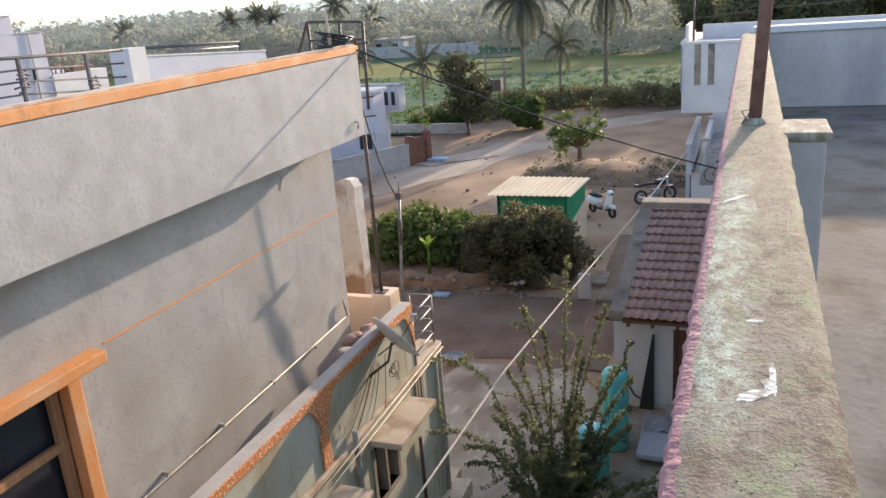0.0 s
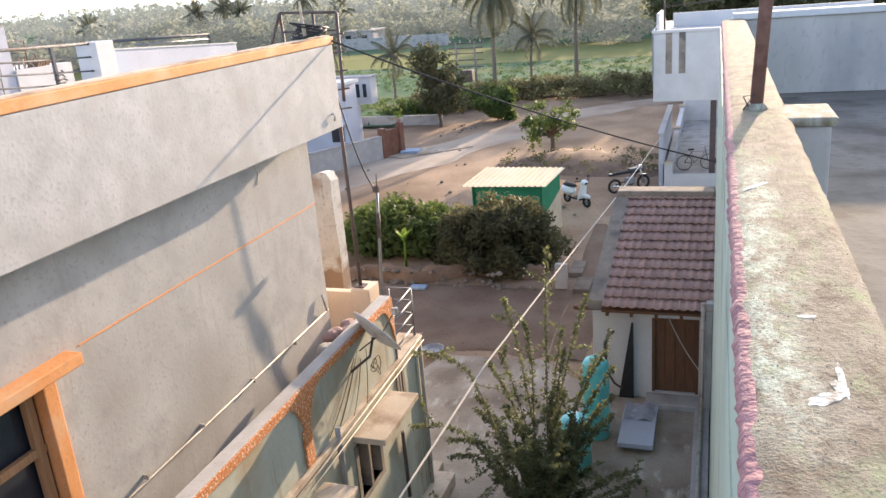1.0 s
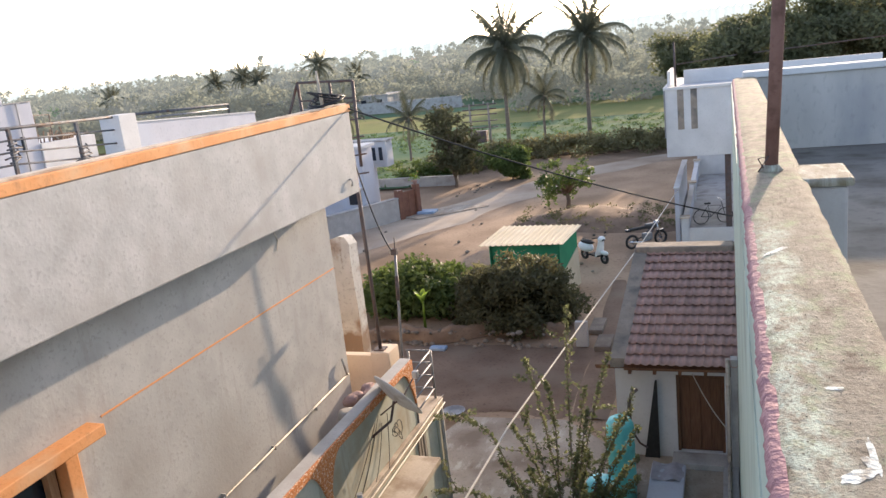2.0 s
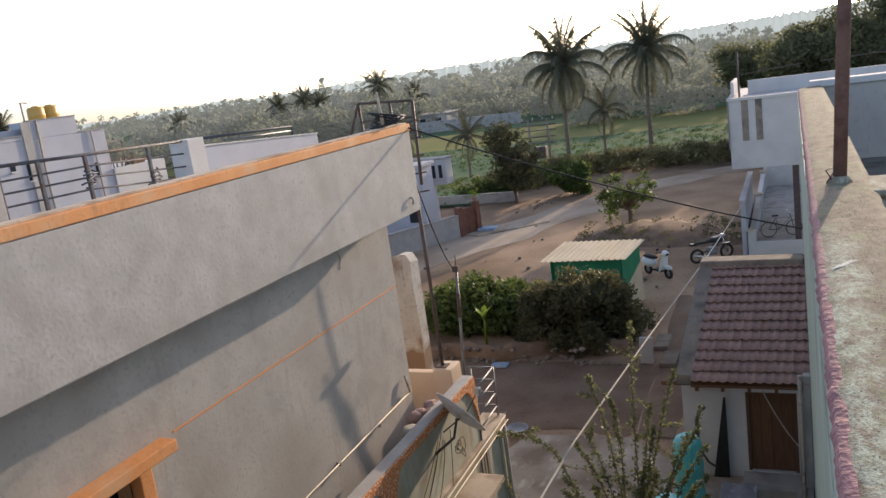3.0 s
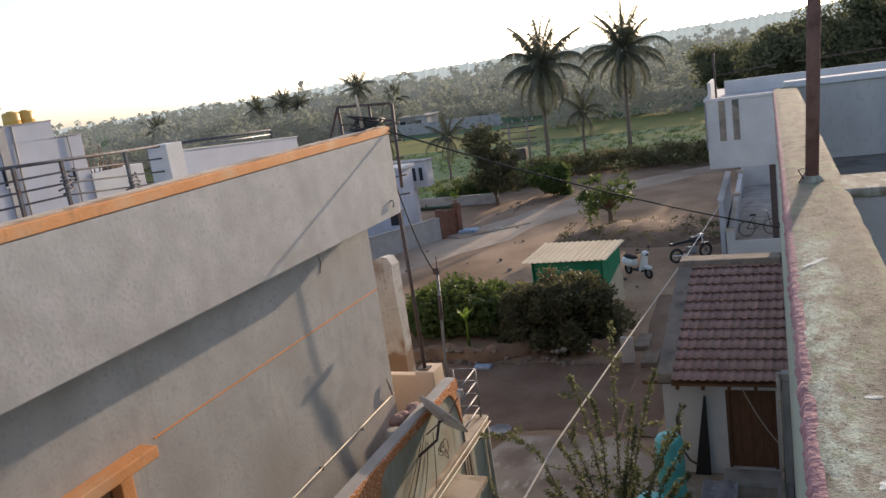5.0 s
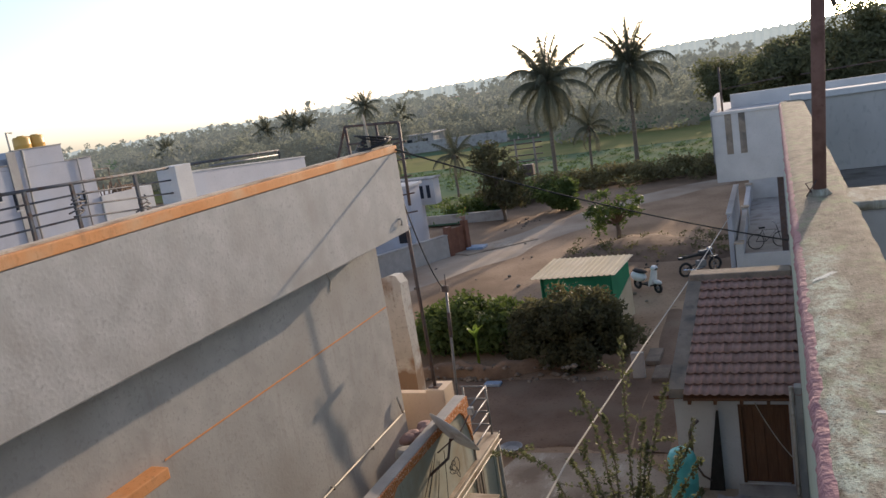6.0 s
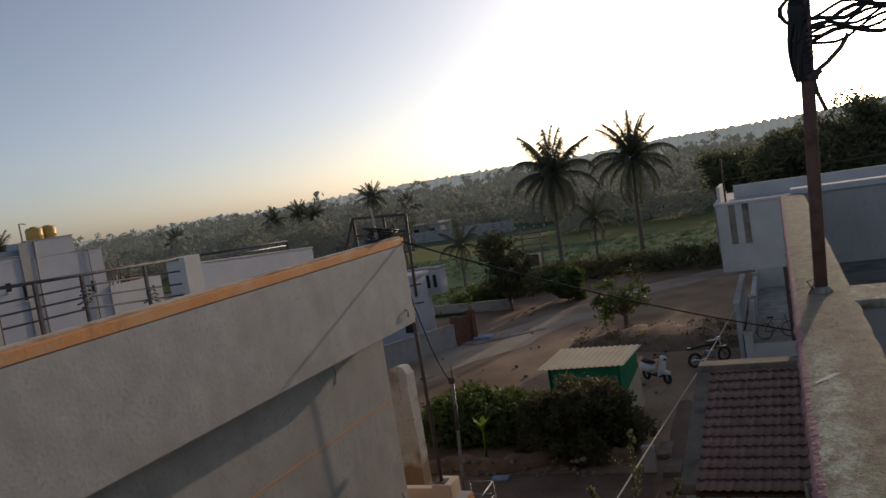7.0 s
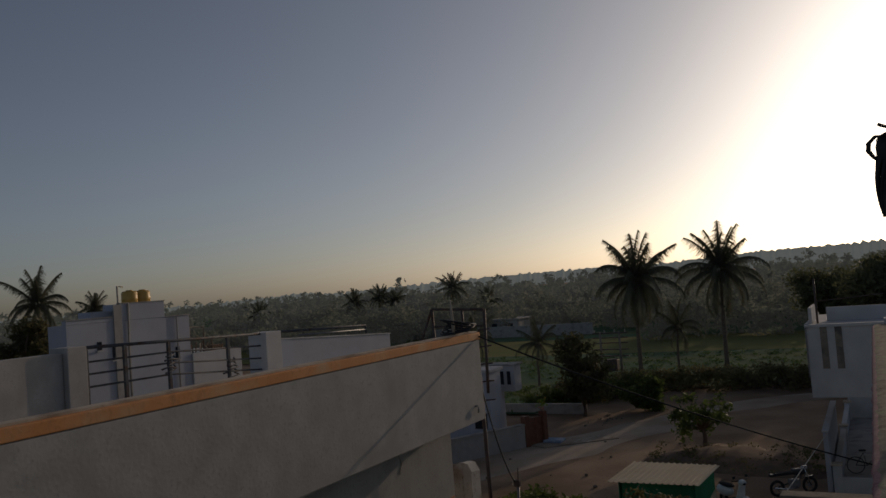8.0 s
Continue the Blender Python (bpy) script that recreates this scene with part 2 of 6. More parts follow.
def cap_material():
    """Old cement: gritty grey-brown, mossy at the rims, with a washed-out lime run along its outer third."""
    m = bpy.data.materials.new("weathered_cap")
    m.use_nodes = True
    nt = m.node_tree
    n, l = nt.nodes, nt.links
    b = n["Principled BSDF"]
    b.inputs["Roughness"].default_value = 0.95
    b.inputs["Specular IOR Level"].default_value = 0.25
    co = n.new("ShaderNodeTexCoord").outputs["Object"]
    sep = n.new("ShaderNodeSeparateXYZ")
    l.new(co, sep.inputs[0])

    def noi(scale, stretch=(1, 1, 1), detail=6.0, rough=0.6):
        mp = n.new("ShaderNodeMapping")
        mp.inputs["Scale"].default_value = stretch
        l.new(co, mp.inputs["Vector"])
        x = n.new("ShaderNodeTexNoise")
        x.inputs["Scale"].default_value, x.inputs["Detail"].default_value, x.inputs["Roughness"].default_value = scale, detail, rough
        l.new(mp.outputs["Vector"], x.inputs["Vector"])
        return x.outputs["Fac"]

    def ramp(src, a, z):
        r = n.new("ShaderNodeMapRange")
        r.inputs["From Min"].default_value, r.inputs["From Max"].default_value = a, z
        l.new(src, r.inputs["Value"])
        return r.outputs["Result"]

    def calc(op, a, z):
        x = n.new("ShaderNodeMath")
        x.operation = op
        for k, v in enumerate((a, z)):
            if isinstance(v, (int, float)):
                x.inputs[k].default_value = v
            else:
                l.new(v, x.inputs[k])
        return x.outputs[0]

    def mix(f, a, z):
        x = n.new("ShaderNodeMix")
        x.data_type = "RGBA"
        l.new(f, x.inputs["Factor"])
        for k, v in (("A", a), ("B", z)):
            sock = [q for q in x.inputs if q.name == k and q.type == "RGBA"][0]
            if isinstance(v, tuple):
                sock.default_value = (*v, 1)
            else:
                l.new(v, sock)
        return [q for q in x.outputs if q.type == "RGBA"][0]

    col = mix(ramp(noi(22, (1, 0.6, 1)), 0.36, 0.64), (0.18, 0.145, 0.105), (0.275, 0.245, 0.185))
    col = mix(ramp(noi(13, (1, 0.7, 1), 8.0, 0.7), 0.50, 0.66), col, (0.24, 0.275, 0.155))
    col = mix(ramp(noi(9, (1.2, 0.8, 1), 8.0, 0.7), 0.52, 0.66), col, (0.12, 0.09, 0.062))
    wander = calc("MULTIPLY", calc("SUBTRACT", noi(5.0), 0.5), 0.12)
    off = calc("ABSOLUTE", calc("SUBTRACT", calc("ADD", sep.outputs["X"], wander), 0.347), 0)
    lane = ramp(off, 0.066, 0.016)
    lane = calc("MULTIPLY", lane, calc("MULTIPLY", ramp(sep.outputs["Y"], 0.50, 0.78), ramp(sep.outputs["Y"], 2.45, 2.0)))
    ragged = ramp(noi(30, (1, 0.5, 1), 9.0, 0.75), 0.42, 0.60)
    col = mix(calc("MULTIPLY", lane, ragged), col, (0.46, 0.505, 0.40))
    grit = noi(190, (1, 1, 1), 3.0)
    col = mix(ramp(grit, 0.57, 0.70), col, (0.09, 0.072, 0.052))
    col = mix(ramp(noi(120, (1, 1, 1), 3.0), 0.66, 0.74), col, (0.45, 0.43, 0.36))
    l.new(col, b.inputs["Base Color"])
    bp = n.new("ShaderNodeBump")
    bp.inputs["Strength"].default_value, bp.inputs["Distance"].default_value = 0.45, 0.004
    l.new(calc("ADD", grit, calc("MULTIPLY", noi(45), 1.6)), bp.inputs["Height"])
    l.new(bp.outputs["Normal"], b.inputs["Normal"])
    return m


M["captop"] = cap_material()


# ---- building helpers ----
def bm_box(bm, x0, x1, y0, y1, z0, z1, bevel=0.0):
    vs = [bm.verts.new((x, y, z)) for z in (z0, z1) for x, y in ((x0, y0), (x1, y0), (x1, y1), (x0, y1))]
    fs = [bm.faces.new([vs[i] for i in q]) for q in ((3, 2, 1, 0), (4, 5, 6, 7), (0, 1, 5, 4), (1, 2, 6, 5), (2, 3, 7, 6), (3, 0, 4, 7))]
    if bevel:
        bmesh.ops.bevel(bm, geom=list({e for f in fs for e in f.edges}), offset=bevel, segments=2, affect="EDGES", profile=0.6)
    return bm


def boxes(*rows, bevel=0.0):
    bm = bmesh.new()
    for r in rows:
        bm_box(bm, *r, bevel=bevel)
    return bm


def bm_tube(bm, pts, radius, sides=8, end=None, cap=True):
    """A round tube through pts, tapering from radius to end."""
    pts = [Vector(p) for p in pts]
    end = radius if end is None else end
    rings = []
    up = Vector((0.13, 0.21, 0.97))
    for i, p in enumerate(pts):
        d = (pts[min(i + 1, len(pts) - 1)] - pts[max(i - 1, 0)]).normalized()
        a = d.cross(up)
        if a.length < 0.1:
            a = d.cross(Vector((1, 0, 0)))
        a.normalize()
        b = d.cross(a)
        r = radius + (end - radius) * i / max(1, len(pts) - 1)
        rings.append([bm.verts.new(p + (a * math.cos(t) + b * math.sin(t)) * r) for t in [2 * math.pi * k / sides for k in range(sides)]])
    for q, w in zip(rings, rings[1:]):
        for k in range(sides):
            f = bm.faces.new((q[k], q[(k + 1) % sides], w[(k + 1) % sides], w[k]))
            f.smooth = True
    if cap:
        bm.faces.new(rings[0])
        bm.faces.new(rings[-1][::-1])
    return bm


def tube(pts, radius, sides=8, end=None):
    return bm_tube(bmesh.new(), pts, radius, sides, end)


def bm_lathe(bm, profile, sides=24, at=(0, 0, 0)):
    """A turned form: profile of (radius, height)."""
    rings = [[bm.verts.new((at[0] + r * math.cos(t), at[1] + r * math.sin(t), at[2] + z)) for t in [2 * math.pi * k / sides for k in range(sides)]] for r, z in profile]
    for q, w in zip(rings, rings[1:]):
        for k in range(sides):
            f = bm.faces.new((q[k], q[(k + 1) % sides], w[(k + 1) % sides], w[k]))
            f.smooth = True
    bm.faces.new(rings[0][::-1])
    bm.faces.new(rings[-1])
    return bm


def sagging(a, b, sag, n=24):
    a, b = Vector(a), Vector(b)
    return [a.lerp(b, i / n) - Vector((0, 0, 4 * sag * (i / n) * (1 - i / n))) for i in range(n + 1)]


def mesh_of(name, bm, material):
    me = bpy.data.meshes.new(name)
    bmesh.ops.recalc_face_normals(bm, faces=bm.faces)
    bm.to_mesh(me)
    bm.free()
    me.materials.append(material)
    return me


def part(name, bm, material, parent, label=""):
    ob = new(name, mesh_of(name, bm, material))
    if parent:
        ob.parent = parent
    if label:
        ob["label"] = label
    return ob


def thing(name, label, category, at=(0, 0, 0), group="", kind="", rz=0):
    ob = new(name)
    ob.empty_display_size = 0.2
    ob.matrix_basis = pose(*at, 0, 0, rz)
    return tagged(ob, label, category, group, kind)


def solo(name, bm, material, label, category, group="", kind=""):
    return tagged(new(name, mesh_of(name, bm, material)), label, category, group, kind)


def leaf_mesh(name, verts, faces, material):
    me = bpy.data.meshes.new(name)
    me.from_pydata(verts, [], faces)
    me.materials.append(material)
    me.update()
    return me


def leaf_cloud(rng, centres, per, spread, size, flat=0.8):
    """Small pointed leaves scattered round centres (numpy rows), as verts and faces."""
    c = np.repeat(np.asarray(centres, float), per, axis=0)
    n = len(c)
    d = rng.normal(size=(n, 3))
    d /= np.linalg.norm(d, axis=1, keepdims=True)
    c = c + d * (rng.random((n, 1)) ** 0.5) * np.asarray(spread)
    a = rng.normal(size=(n, 3)); a[:, 2] *= flat
    a /= np.linalg.norm(a, axis=1, keepdims=True)
    b = np.cross(a, rng.normal(size=(n, 3)))
    b /= np.linalg.norm(b, axis=1, keepdims=True) + 1e-9
    s = size * (0.6 + 0.8 * rng.random((n, 1)))
    v = np.stack([c - a * s, c + b * s * 0.45, c + a * s, c - b * s * 0.45], axis=1).reshape(-1, 3)
    f = np.arange(4 * n).reshape(-1, 4)
    return v.tolist(), f.tolist()


# ---- ground and distance ----
def sheet(name, outline, z, material, label, category):
    bm = bmesh.new()
    bm.faces.new([bm.verts.new((x, y, z)) for x, y in outline])
    return solo(name, bm, material, label, category, kind="structure")


def ground_height(x, y):
    d = math.hypot(x, y)
    return -0.02 + 0.05 * noise.noise((x * 0.12, y * 0.12, 3.0)) * min(1, d / 20) - (0.02 if d > 150 else 0)


bm = bmesh.new()
xs = [-4000, -1500, -500, -200, -100, -60] + [-45 + 1.5 * i for i in range(44)] + [24, 40, 80, 200, 600, 2000, 4000]
ys = [-600, -100, -30] + [-10 + 1.5 * i for i in range(50)] + [70, 85, 110, 160, 300, 700, 1500, 4000]
rows = [[bm.verts.new((x, y, ground_height(x, y))) for x in xs] for y in ys]
for q, w in zip(rows, rows[1:]):
    for i in range(len(xs) - 1):
        bm.faces.new((q[i], q[i + 1], w[i + 1], w[i])).smooth = True
solo("ground", bm, M["dirt"], "bare brown village earth with tracks and stains", "ground", kind="structure")


def strip(name, line, widths, z, material, label):
    """A lane along a line, with an uneven edge."""
    bm = bmesh.new()
    prev = None
    pts = [Vector((x, y, 0)) for x, y in line]
    fine = []
    for i in range(len(pts) - 1):
        a, b, c, d = pts[max(i - 1, 0)], pts[i], pts[i + 1], pts[min(i + 2, len(pts) - 1)]
        for k in range(10):
            t = k / 10
            fine.append((0.5 * (2 * b + (c - a) * t + (2 * a - 5 * b + 4 * c - d) * t * t + (3 * b - a - 3 * c + d) * t ** 3), widths[i] + (widths[i + 1] - widths[i]) * t))
    for i, (p, w) in enumerate(fine):
        d = (fine[min(i + 1, len(fine) - 1)][0] - fine[max(i - 1, 0)][0]).normalized()
        s = Vector((-d.y, d.x, 0))
        j = 0.18 * w * noise.noise(p * 0.35)
        cur = [bm.verts.new(p + s * (w / 2 + j) * u + Vector((0, 0, z + (0.02 if abs(u) < 1 else -0.02) + ground_height(p.x, p.y)))) for u in (-1, -0.6, 0, 0.6, 1)]
        if prev:
            for k in range(4):
                bm.faces.new((prev[k], prev[k + 1], cur[k + 1], cur[k])).smooth = True
        prev = cur
    return solo(name, bm, material, label, "road", kind="structure")


strip("road", [(-22, 24), (-18.2, 32), (-14.5, 38.5), (-11.5, 44), (-8.5, 50), (-3, 55.5), (8, 59), (30, 60)], [4.5, 4.6, 4.2, 3.2, 2.6, 2.4, 2.4, 2.4], 0.03, M["road"], "pale dusty dirt lane bending past the houses")
strip("path", [(-2.9, 16.5), (-3.0, 20), (-3.2, 24), (-3.5, 27.5)], [0.9, 0.8, 0.8, 0.4], 0.02, M["darkearth"], "trodden dirt footpath beside the sheds")
sheet("yard", [(-4.3, 4), (0.3, 4), (0.3, 15), (-2.0, 15), (-3.4, 16.3), (-5.8, 16.2), (-6.3, 14.5), (-4.6, 11.6)], 0.06, M["yard"], "worn pale concrete yard floor", "floor")
sheet("field", [(-60, 47.5), (-19.5, 47.5), (-15, 58), (-3, 60.5), (40, 63), (40, 84), (-60, 84)], 0.10, M["field"], "green vegetable field beyond the lane", "field")
sheet("dry_field", [(-90, 84), (60, 84), (80, 104), (-100, 104)], 0.12, M["dryfield"], "yellowing strip of field before the trees", "field")
sheet("meadow", [(-260, 104), (260, 104), (900, 900), (-1500, 900), (-400, 60), (-62, 60)], 0.14, M["field"], "far green farmland running to the hills", "field")

# darker brown ground patch with an uneven outline
bm = bmesh.new()
grid = []
for j in range(25):
    v_ = j / 24
    line = []
    for i in range(31):
        u_ = i / 30
        x = -9.9 + 6.6 * u_ + 0.35 * noise.noise((u_ * 4, v_ * 4, 1)) * (1 if i in (0, 30) else 0.2)
        y = 16.5 + 4.5 * v_ + 0.45 * noise.noise((u_ * 6, v_ * 4, 5)) * (1 if j in (0, 24) else 0.2)
        line.append(bm.verts.new((x, y, ground_height(x, y) + (0.025 if 0 < i < 30 and 0 < j < 24 else -0.03))))
    grid.append(line)
for q, w in zip(grid, grid[1:]):
    for i in range(30):
        bm.faces.new((q[i], q[i + 1], w[i + 1], w[i])).smooth = True
solo("damp_earth", bm, M["darkearth"], "dark trampled earth before the mud wall", "ground", kind="structure")

# crop rows on the field, low clumps
rng = np.random.default_rng(5)
cs = []
for i in range(26):
    y = 48.5 + i * 1.35
    n = 60
    x = rng.uniform(-45, 14, n)
    keep = ~((y < 60.5) & (x > -19.5 + (y - 47.5) * 0.45))
    cs.append(np.stack([x[keep], y + rng.normal(0, 0.25, keep.sum()), np.full(keep.sum(), 0.18)], 1))
v, f = leaf_cloud(rng, np.concatenate(cs), 8, (0.5, 0.4, 0.1), 0.13)
tagged(new("crop_rows", leaf_mesh("crop_rows", v, f, M["grass"])), "low green crop plants in long rows", "crop", kind="stuff")

# hills: long ridges with a tree-jagged crest, their haze painted as emission
def ridge(name, dist, heights, jag, material, label):
    """A ridge at that distance; heights: azimuth in degrees and crest elevation in degrees."""
    bm = bmesh.new()
    prev = None
    az = [h[0] for h in heights]
    for i in range(900):
        a = az[0] + (az[-1] - az[0]) * i / 899
        e = float(np.interp(a, az, [h[1] for h in heights]))
        crest = 8.6 + dist * math.tan(radians(e))
        crest += jag * (noise.noise((a * 4.0, dist, 0)) + 0.7 * noise.noise((a * 11.0, dist, 5)) + 0.6 * abs(noise.noise((a * 27.0, dist, 9))))
        x, y = math.sin(radians(a)), math.cos(radians(a))
        cur = [bm.verts.new((x * d, y * d, z)) for d, z in ((dist - dist * 0.2, 0), (dist - dist * 0.08, max(0.5, crest * 0.62)), (dist, max(1, crest)), (dist * 1.15, 0))]
        if prev:
            for k in range(3):
                bm.faces.new((prev[k], prev[k + 1], cur[k + 1], cur[k]))
        prev = cur
    return solo(name, bm, material, label, "hill", kind="structure")


ridge("backdrop_hills", 1500, [(-75, -0.05), (-46, -0.05), (-40, 0.15), (-38, 0.28), (-36, 0.05), (-30, 0.25), (-22, 0.45), (-12, 0.45), (-6, 0.7), (2, 0.75), (12, 1.3), (45, 1.0), (75, 0.4)], 5.0, M["hill"], "low wooded hills on the skyline, haze painted as glow")

# far woods: a belt of tree crowns whose emission stands in for haze
def far_woods(name, count, near, far, material, hmin, hmax, seed, per, leaf, az0=-70, az1=40):
    rng = np.random.default_rng(seed)
    az = np.radians(rng.uniform(az0, az1, count))
    d = near + (far - near) * rng.random(count) ** 0.8
    d = d + np.where((az < -0.23) & (near < 120), 24.0, 0.0)
    h = rng.uniform(hmin, hmax, count)
    base = np.stack([np.sin(az) * d, np.cos(az) * d, h * 0.55], 1)
    cents = np.repeat(base, 9, axis=0) + rng.normal(size=(count * 9, 3)) * np.repeat(np.stack([h * 0.3, h * 0.3, h * 0.22], 1), 9, axis=0)
    v, f = leaf_cloud(rng, cents, per, (1.5, 1.5, 1.1), leaf)
    return tagged(new(name, leaf_mesh(name, v, f, material)), "distant belt of trees beyond the fields, haze painted as glow", "woods", kind="structure")


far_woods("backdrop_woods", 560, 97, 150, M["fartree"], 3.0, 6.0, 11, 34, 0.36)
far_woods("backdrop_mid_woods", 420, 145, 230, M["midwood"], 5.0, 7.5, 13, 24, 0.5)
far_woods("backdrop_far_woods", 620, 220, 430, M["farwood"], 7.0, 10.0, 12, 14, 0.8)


# ---- trees ----
def palm(name, x, y, height, crown, seed, label, lean=0.3, fronds=34, group="coconut palms"):
    rng = random.Random(seed)
    t = thing(name, label, "palm tree", (x, y, 0), group)
    top = Vector((lean, 0, height))
    pts = [Vector((lean * (i / 8) ** 2, 0.1 * math.sin(i), height * i / 8)) for i in range(9)]
    pts[-1] = top
    part("trunk", tube(pts, 0.17 * height / 9 + 0.04, 10, 0.10), M["palmbark"], t)
    bm = bmesh.new()
    for k in range(fronds):
        a = 2.399 * k + rng.uniform(-0.2, 0.2)
        rise = 1.5 - 2.55 * (k / fronds) + rng.uniform(-0.15, 0.15)
        ln = crown * rng.uniform(0.8, 1.12) * (0.9 if rise > 0.9 else 1)
        out = Vector((math.cos(a), math.sin(a), 0))
        side = Vector((-math.sin(a), math.cos(a), 0))
        prev = p = top.copy()
        ang = rise
        segs = 12
        for s in range(segs):
            d = out * math.cos(ang) + Vector((0, 0, 1)) * math.sin(ang)
            q = p + d * ln / segs
            w = 0.03 * (1 - s / segs) + 0.008
            bm.faces.new([bm.verts.new(c) for c in (p - side * w, p + side * w, q + side * w, q - side * w)])
            if s > 0:
                leaf = crown * 0.235 * math.sin(math.pi * min(1, 0.22 + 0.72 * s / segs)) + 0.1
                for j in (0, 0.17, 0.33, 0.5, 0.67, 0.83):
                    o = p.lerp(q, j)
                    for sg in (-1, 1):
                        ld = (side * sg * 0.75 + d * 0.5 + Vector((0, 0, -1.0 + rng.uniform(-0.25, 0.3)))).normalized()
                        tip = o + ld * leaf * rng.uniform(0.6, 1.25)
                        bm.faces.new([bm.verts.new(c) for c in (o - d * 0.028 * crown / 3, o + d * 0.028 * crown / 3, tip)])
            p = q
            ang -= ((0.0 if k < fronds * 0.3 else 0.045) + (0.11 if k < fronds * 0.3 else 0.21) * s / segs) * rng.uniform(0.8, 1.2)
    part("crown", bm, M["frond"], t)
    bm = bmesh.new()
    for k in range(7):
        a = k * 0.9
        c = top + Vector((0.22 * math.cos(a), 0.22 * math.sin(a), -0.25 - 0.08 * (k % 2)))
        bmesh.ops.create_icosphere(bm, subdivisions=1, radius=0.12, matrix=Matrix.Translation(c))
    part("nuts", bm, M["bark"], t)
    return t


palm("coconut_palm", -16.95, 64.6, 8.05, 4.35, 1, "tall dark coconut palm with a full drooping crown", 0.3, 38)
palm("coconut_palm", -10.85, 68.4, 8.4, 4.3, 2, "slender coconut palm standing at the field edge", 0.2, 34)
for x, y, h, s, cr in ((-93, 135, 6.6, 3, 3.6), (-88, 137, 7.4, 4, 3.6), (-84, 136, 6.4, 5, 3.6), (-73, 140, 8.2, 6, 4.0), (-105, 120, 5.6, 7, 3.6), (-60, 128, 5.4, 8, 3.6), (-51.7, 40.5, 9.0, 9, 1.6), (-49.9, 34.6, 9.6, 11, 2.7)):
    palm("coconut_palm", x, y, h, cr, s, "distant coconut palm rising above the trees", 0.4, 24, "far coconut palms")
palm("young_palm", -14.2, 66, 4.0, 2.6, 21, "small young palm beside the field", 0.2, 14, "young palms")
palm("young_palm", -24.0, 60, 3.6, 2.4, 22, "small young palm beside the field", 0.2, 14, "young palms")
palm("young_palm", -31.0, 63, 4.2, 2.6, 23, "small young palm beside the field", 0.2, 14, "young palms")


def tree(name, x, y, height, spread, seed, material, label, category="tree", trunk=0.12, limbs=9, per=240, leaf=0.16, low=0.35, group="", clump=0.6, lowest=0.6):
    rng = np.random.default_rng(seed)
    t = thing(name, label, category, (x, y, 0), group)
    bm = bmesh.new()
    fork = height * low
    bm_tube(bm, [(0, 0, -0.05), (0.05, 0.02, fork * 0.5), (0.0, 0.05, fork)], trunk, 8, trunk * 0.75)
    tips = []
    for k in range(limbs):
        a = 2.4 * k + rng.uniform(-0.3, 0.3)
        r = spread * rng.uniform(0.35, 1.0)
        z = height * rng.uniform(lowest, 1.0) - 0.25 * height * (r / spread) ** 2
        end = np.array([math.cos(a) * r, math.sin(a) * r, z])
        mid = np.array([end[0] * 0.45, end[1] * 0.45, fork + (z - fork) * 0.65])
        bm_tube(bm, [(0, 0.05, fork * 0.9), mid, end], trunk * 0.5, 6, trunk * 0.12)
        tips += [end, (mid + end) / 2 + rng.normal(0, 0.12 * spread, 3), end + rng.normal(0, 0.18 * spread, 3)]
    part("trunk", bm, M["bark"], t)
    v, f = leaf_cloud(rng, np.array(tips), per, (clump, clump, clump * 0.7), leaf)
    ob = new("crown", leaf_mesh("crown", v, f, material))
    ob.parent = t
    return t


tree("small_tree", -7.5, 39.4, 2.7, 1.55, 31, M["leaf"], "small spreading tree with thin foliage on bare earth", per=30, leaf=0.13, limbs=13, clump=0.42, lowest=0.42)
tree("roadside_tree", -16.1, 47.5, 5.3, 1.55, 32, M["darkleaf"], "bushy dark roadside tree", per=75, leaf=0.14, limbs=22, clump=0.62, low=0.12, lowest=0.30)
tree("roadside_tree", -12.9, 49.5, 1.7, 1.0, 33, M["leaf"], "low bushy shrub tree by the lane", per=150, leaf=0.15, limbs=10, low=0.1, lowest=0.4)
for i, (x, y, h, s) in enumerate(((3.0, 58, 8.6, 4.2), (8.5, 62, 9.6, 4.6), (14.5, 60, 10.4, 5.5), (23, 62, 12.0, 6.0), (31, 60, 11.5, 6), (-1.5, 78, 7.5, 4.0))):
    tree("shade_tree", x, y, h, s, 40 + i, M["shadeleaf"], "large dense shade tree behind the terraces", per=480, leaf=0.17, limbs=18, clump=1.7, trunk=0.3, low=0.3, group="shade trees")


tree("shade_tree", -49.6, 33.2, 9.0, 2.6, 52, M["darkleaf"], "dark dense tree behind the tank house", per=170, leaf=0.17, limbs=18, clump=1.0, trunk=0.22, low=0.4, lowest=0.55, group="shade trees")


# ---- hedges and shrubs ----
def shrub(name, centres, per, spread, leaf, material, label, seed, category="shrub", twigs=30, group=""):
    rng = np.random.default_rng(seed)
    c = np.asarray(centres, float)
    base = c.mean(axis=0)
    base[2] = 0
    t = thing(name, label, category, tuple(base), group)
    v, f = leaf_cloud(rng, c - base, per, spread, leaf)
    ob = new("foliage", leaf_mesh("foliage", v, f, material))
    ob.parent = t
    bm = bmesh.new()
    for k in range(twigs):
        e = c[rng.integers(len(c))] - base + rng.normal(0, 0.2, 3)
        bm_tube(bm, [(e[0] * 0.35, e[1] * 0.35, 0), (e[0] * 0.7, e[1] * 0.7, e[2] * 0.6), e], 0.02, 5, 0.006, False)
    tagged(part("stem", bm, M["bark"], t), kind="stuff")
    return t


rng = np.random.default_rng(77)
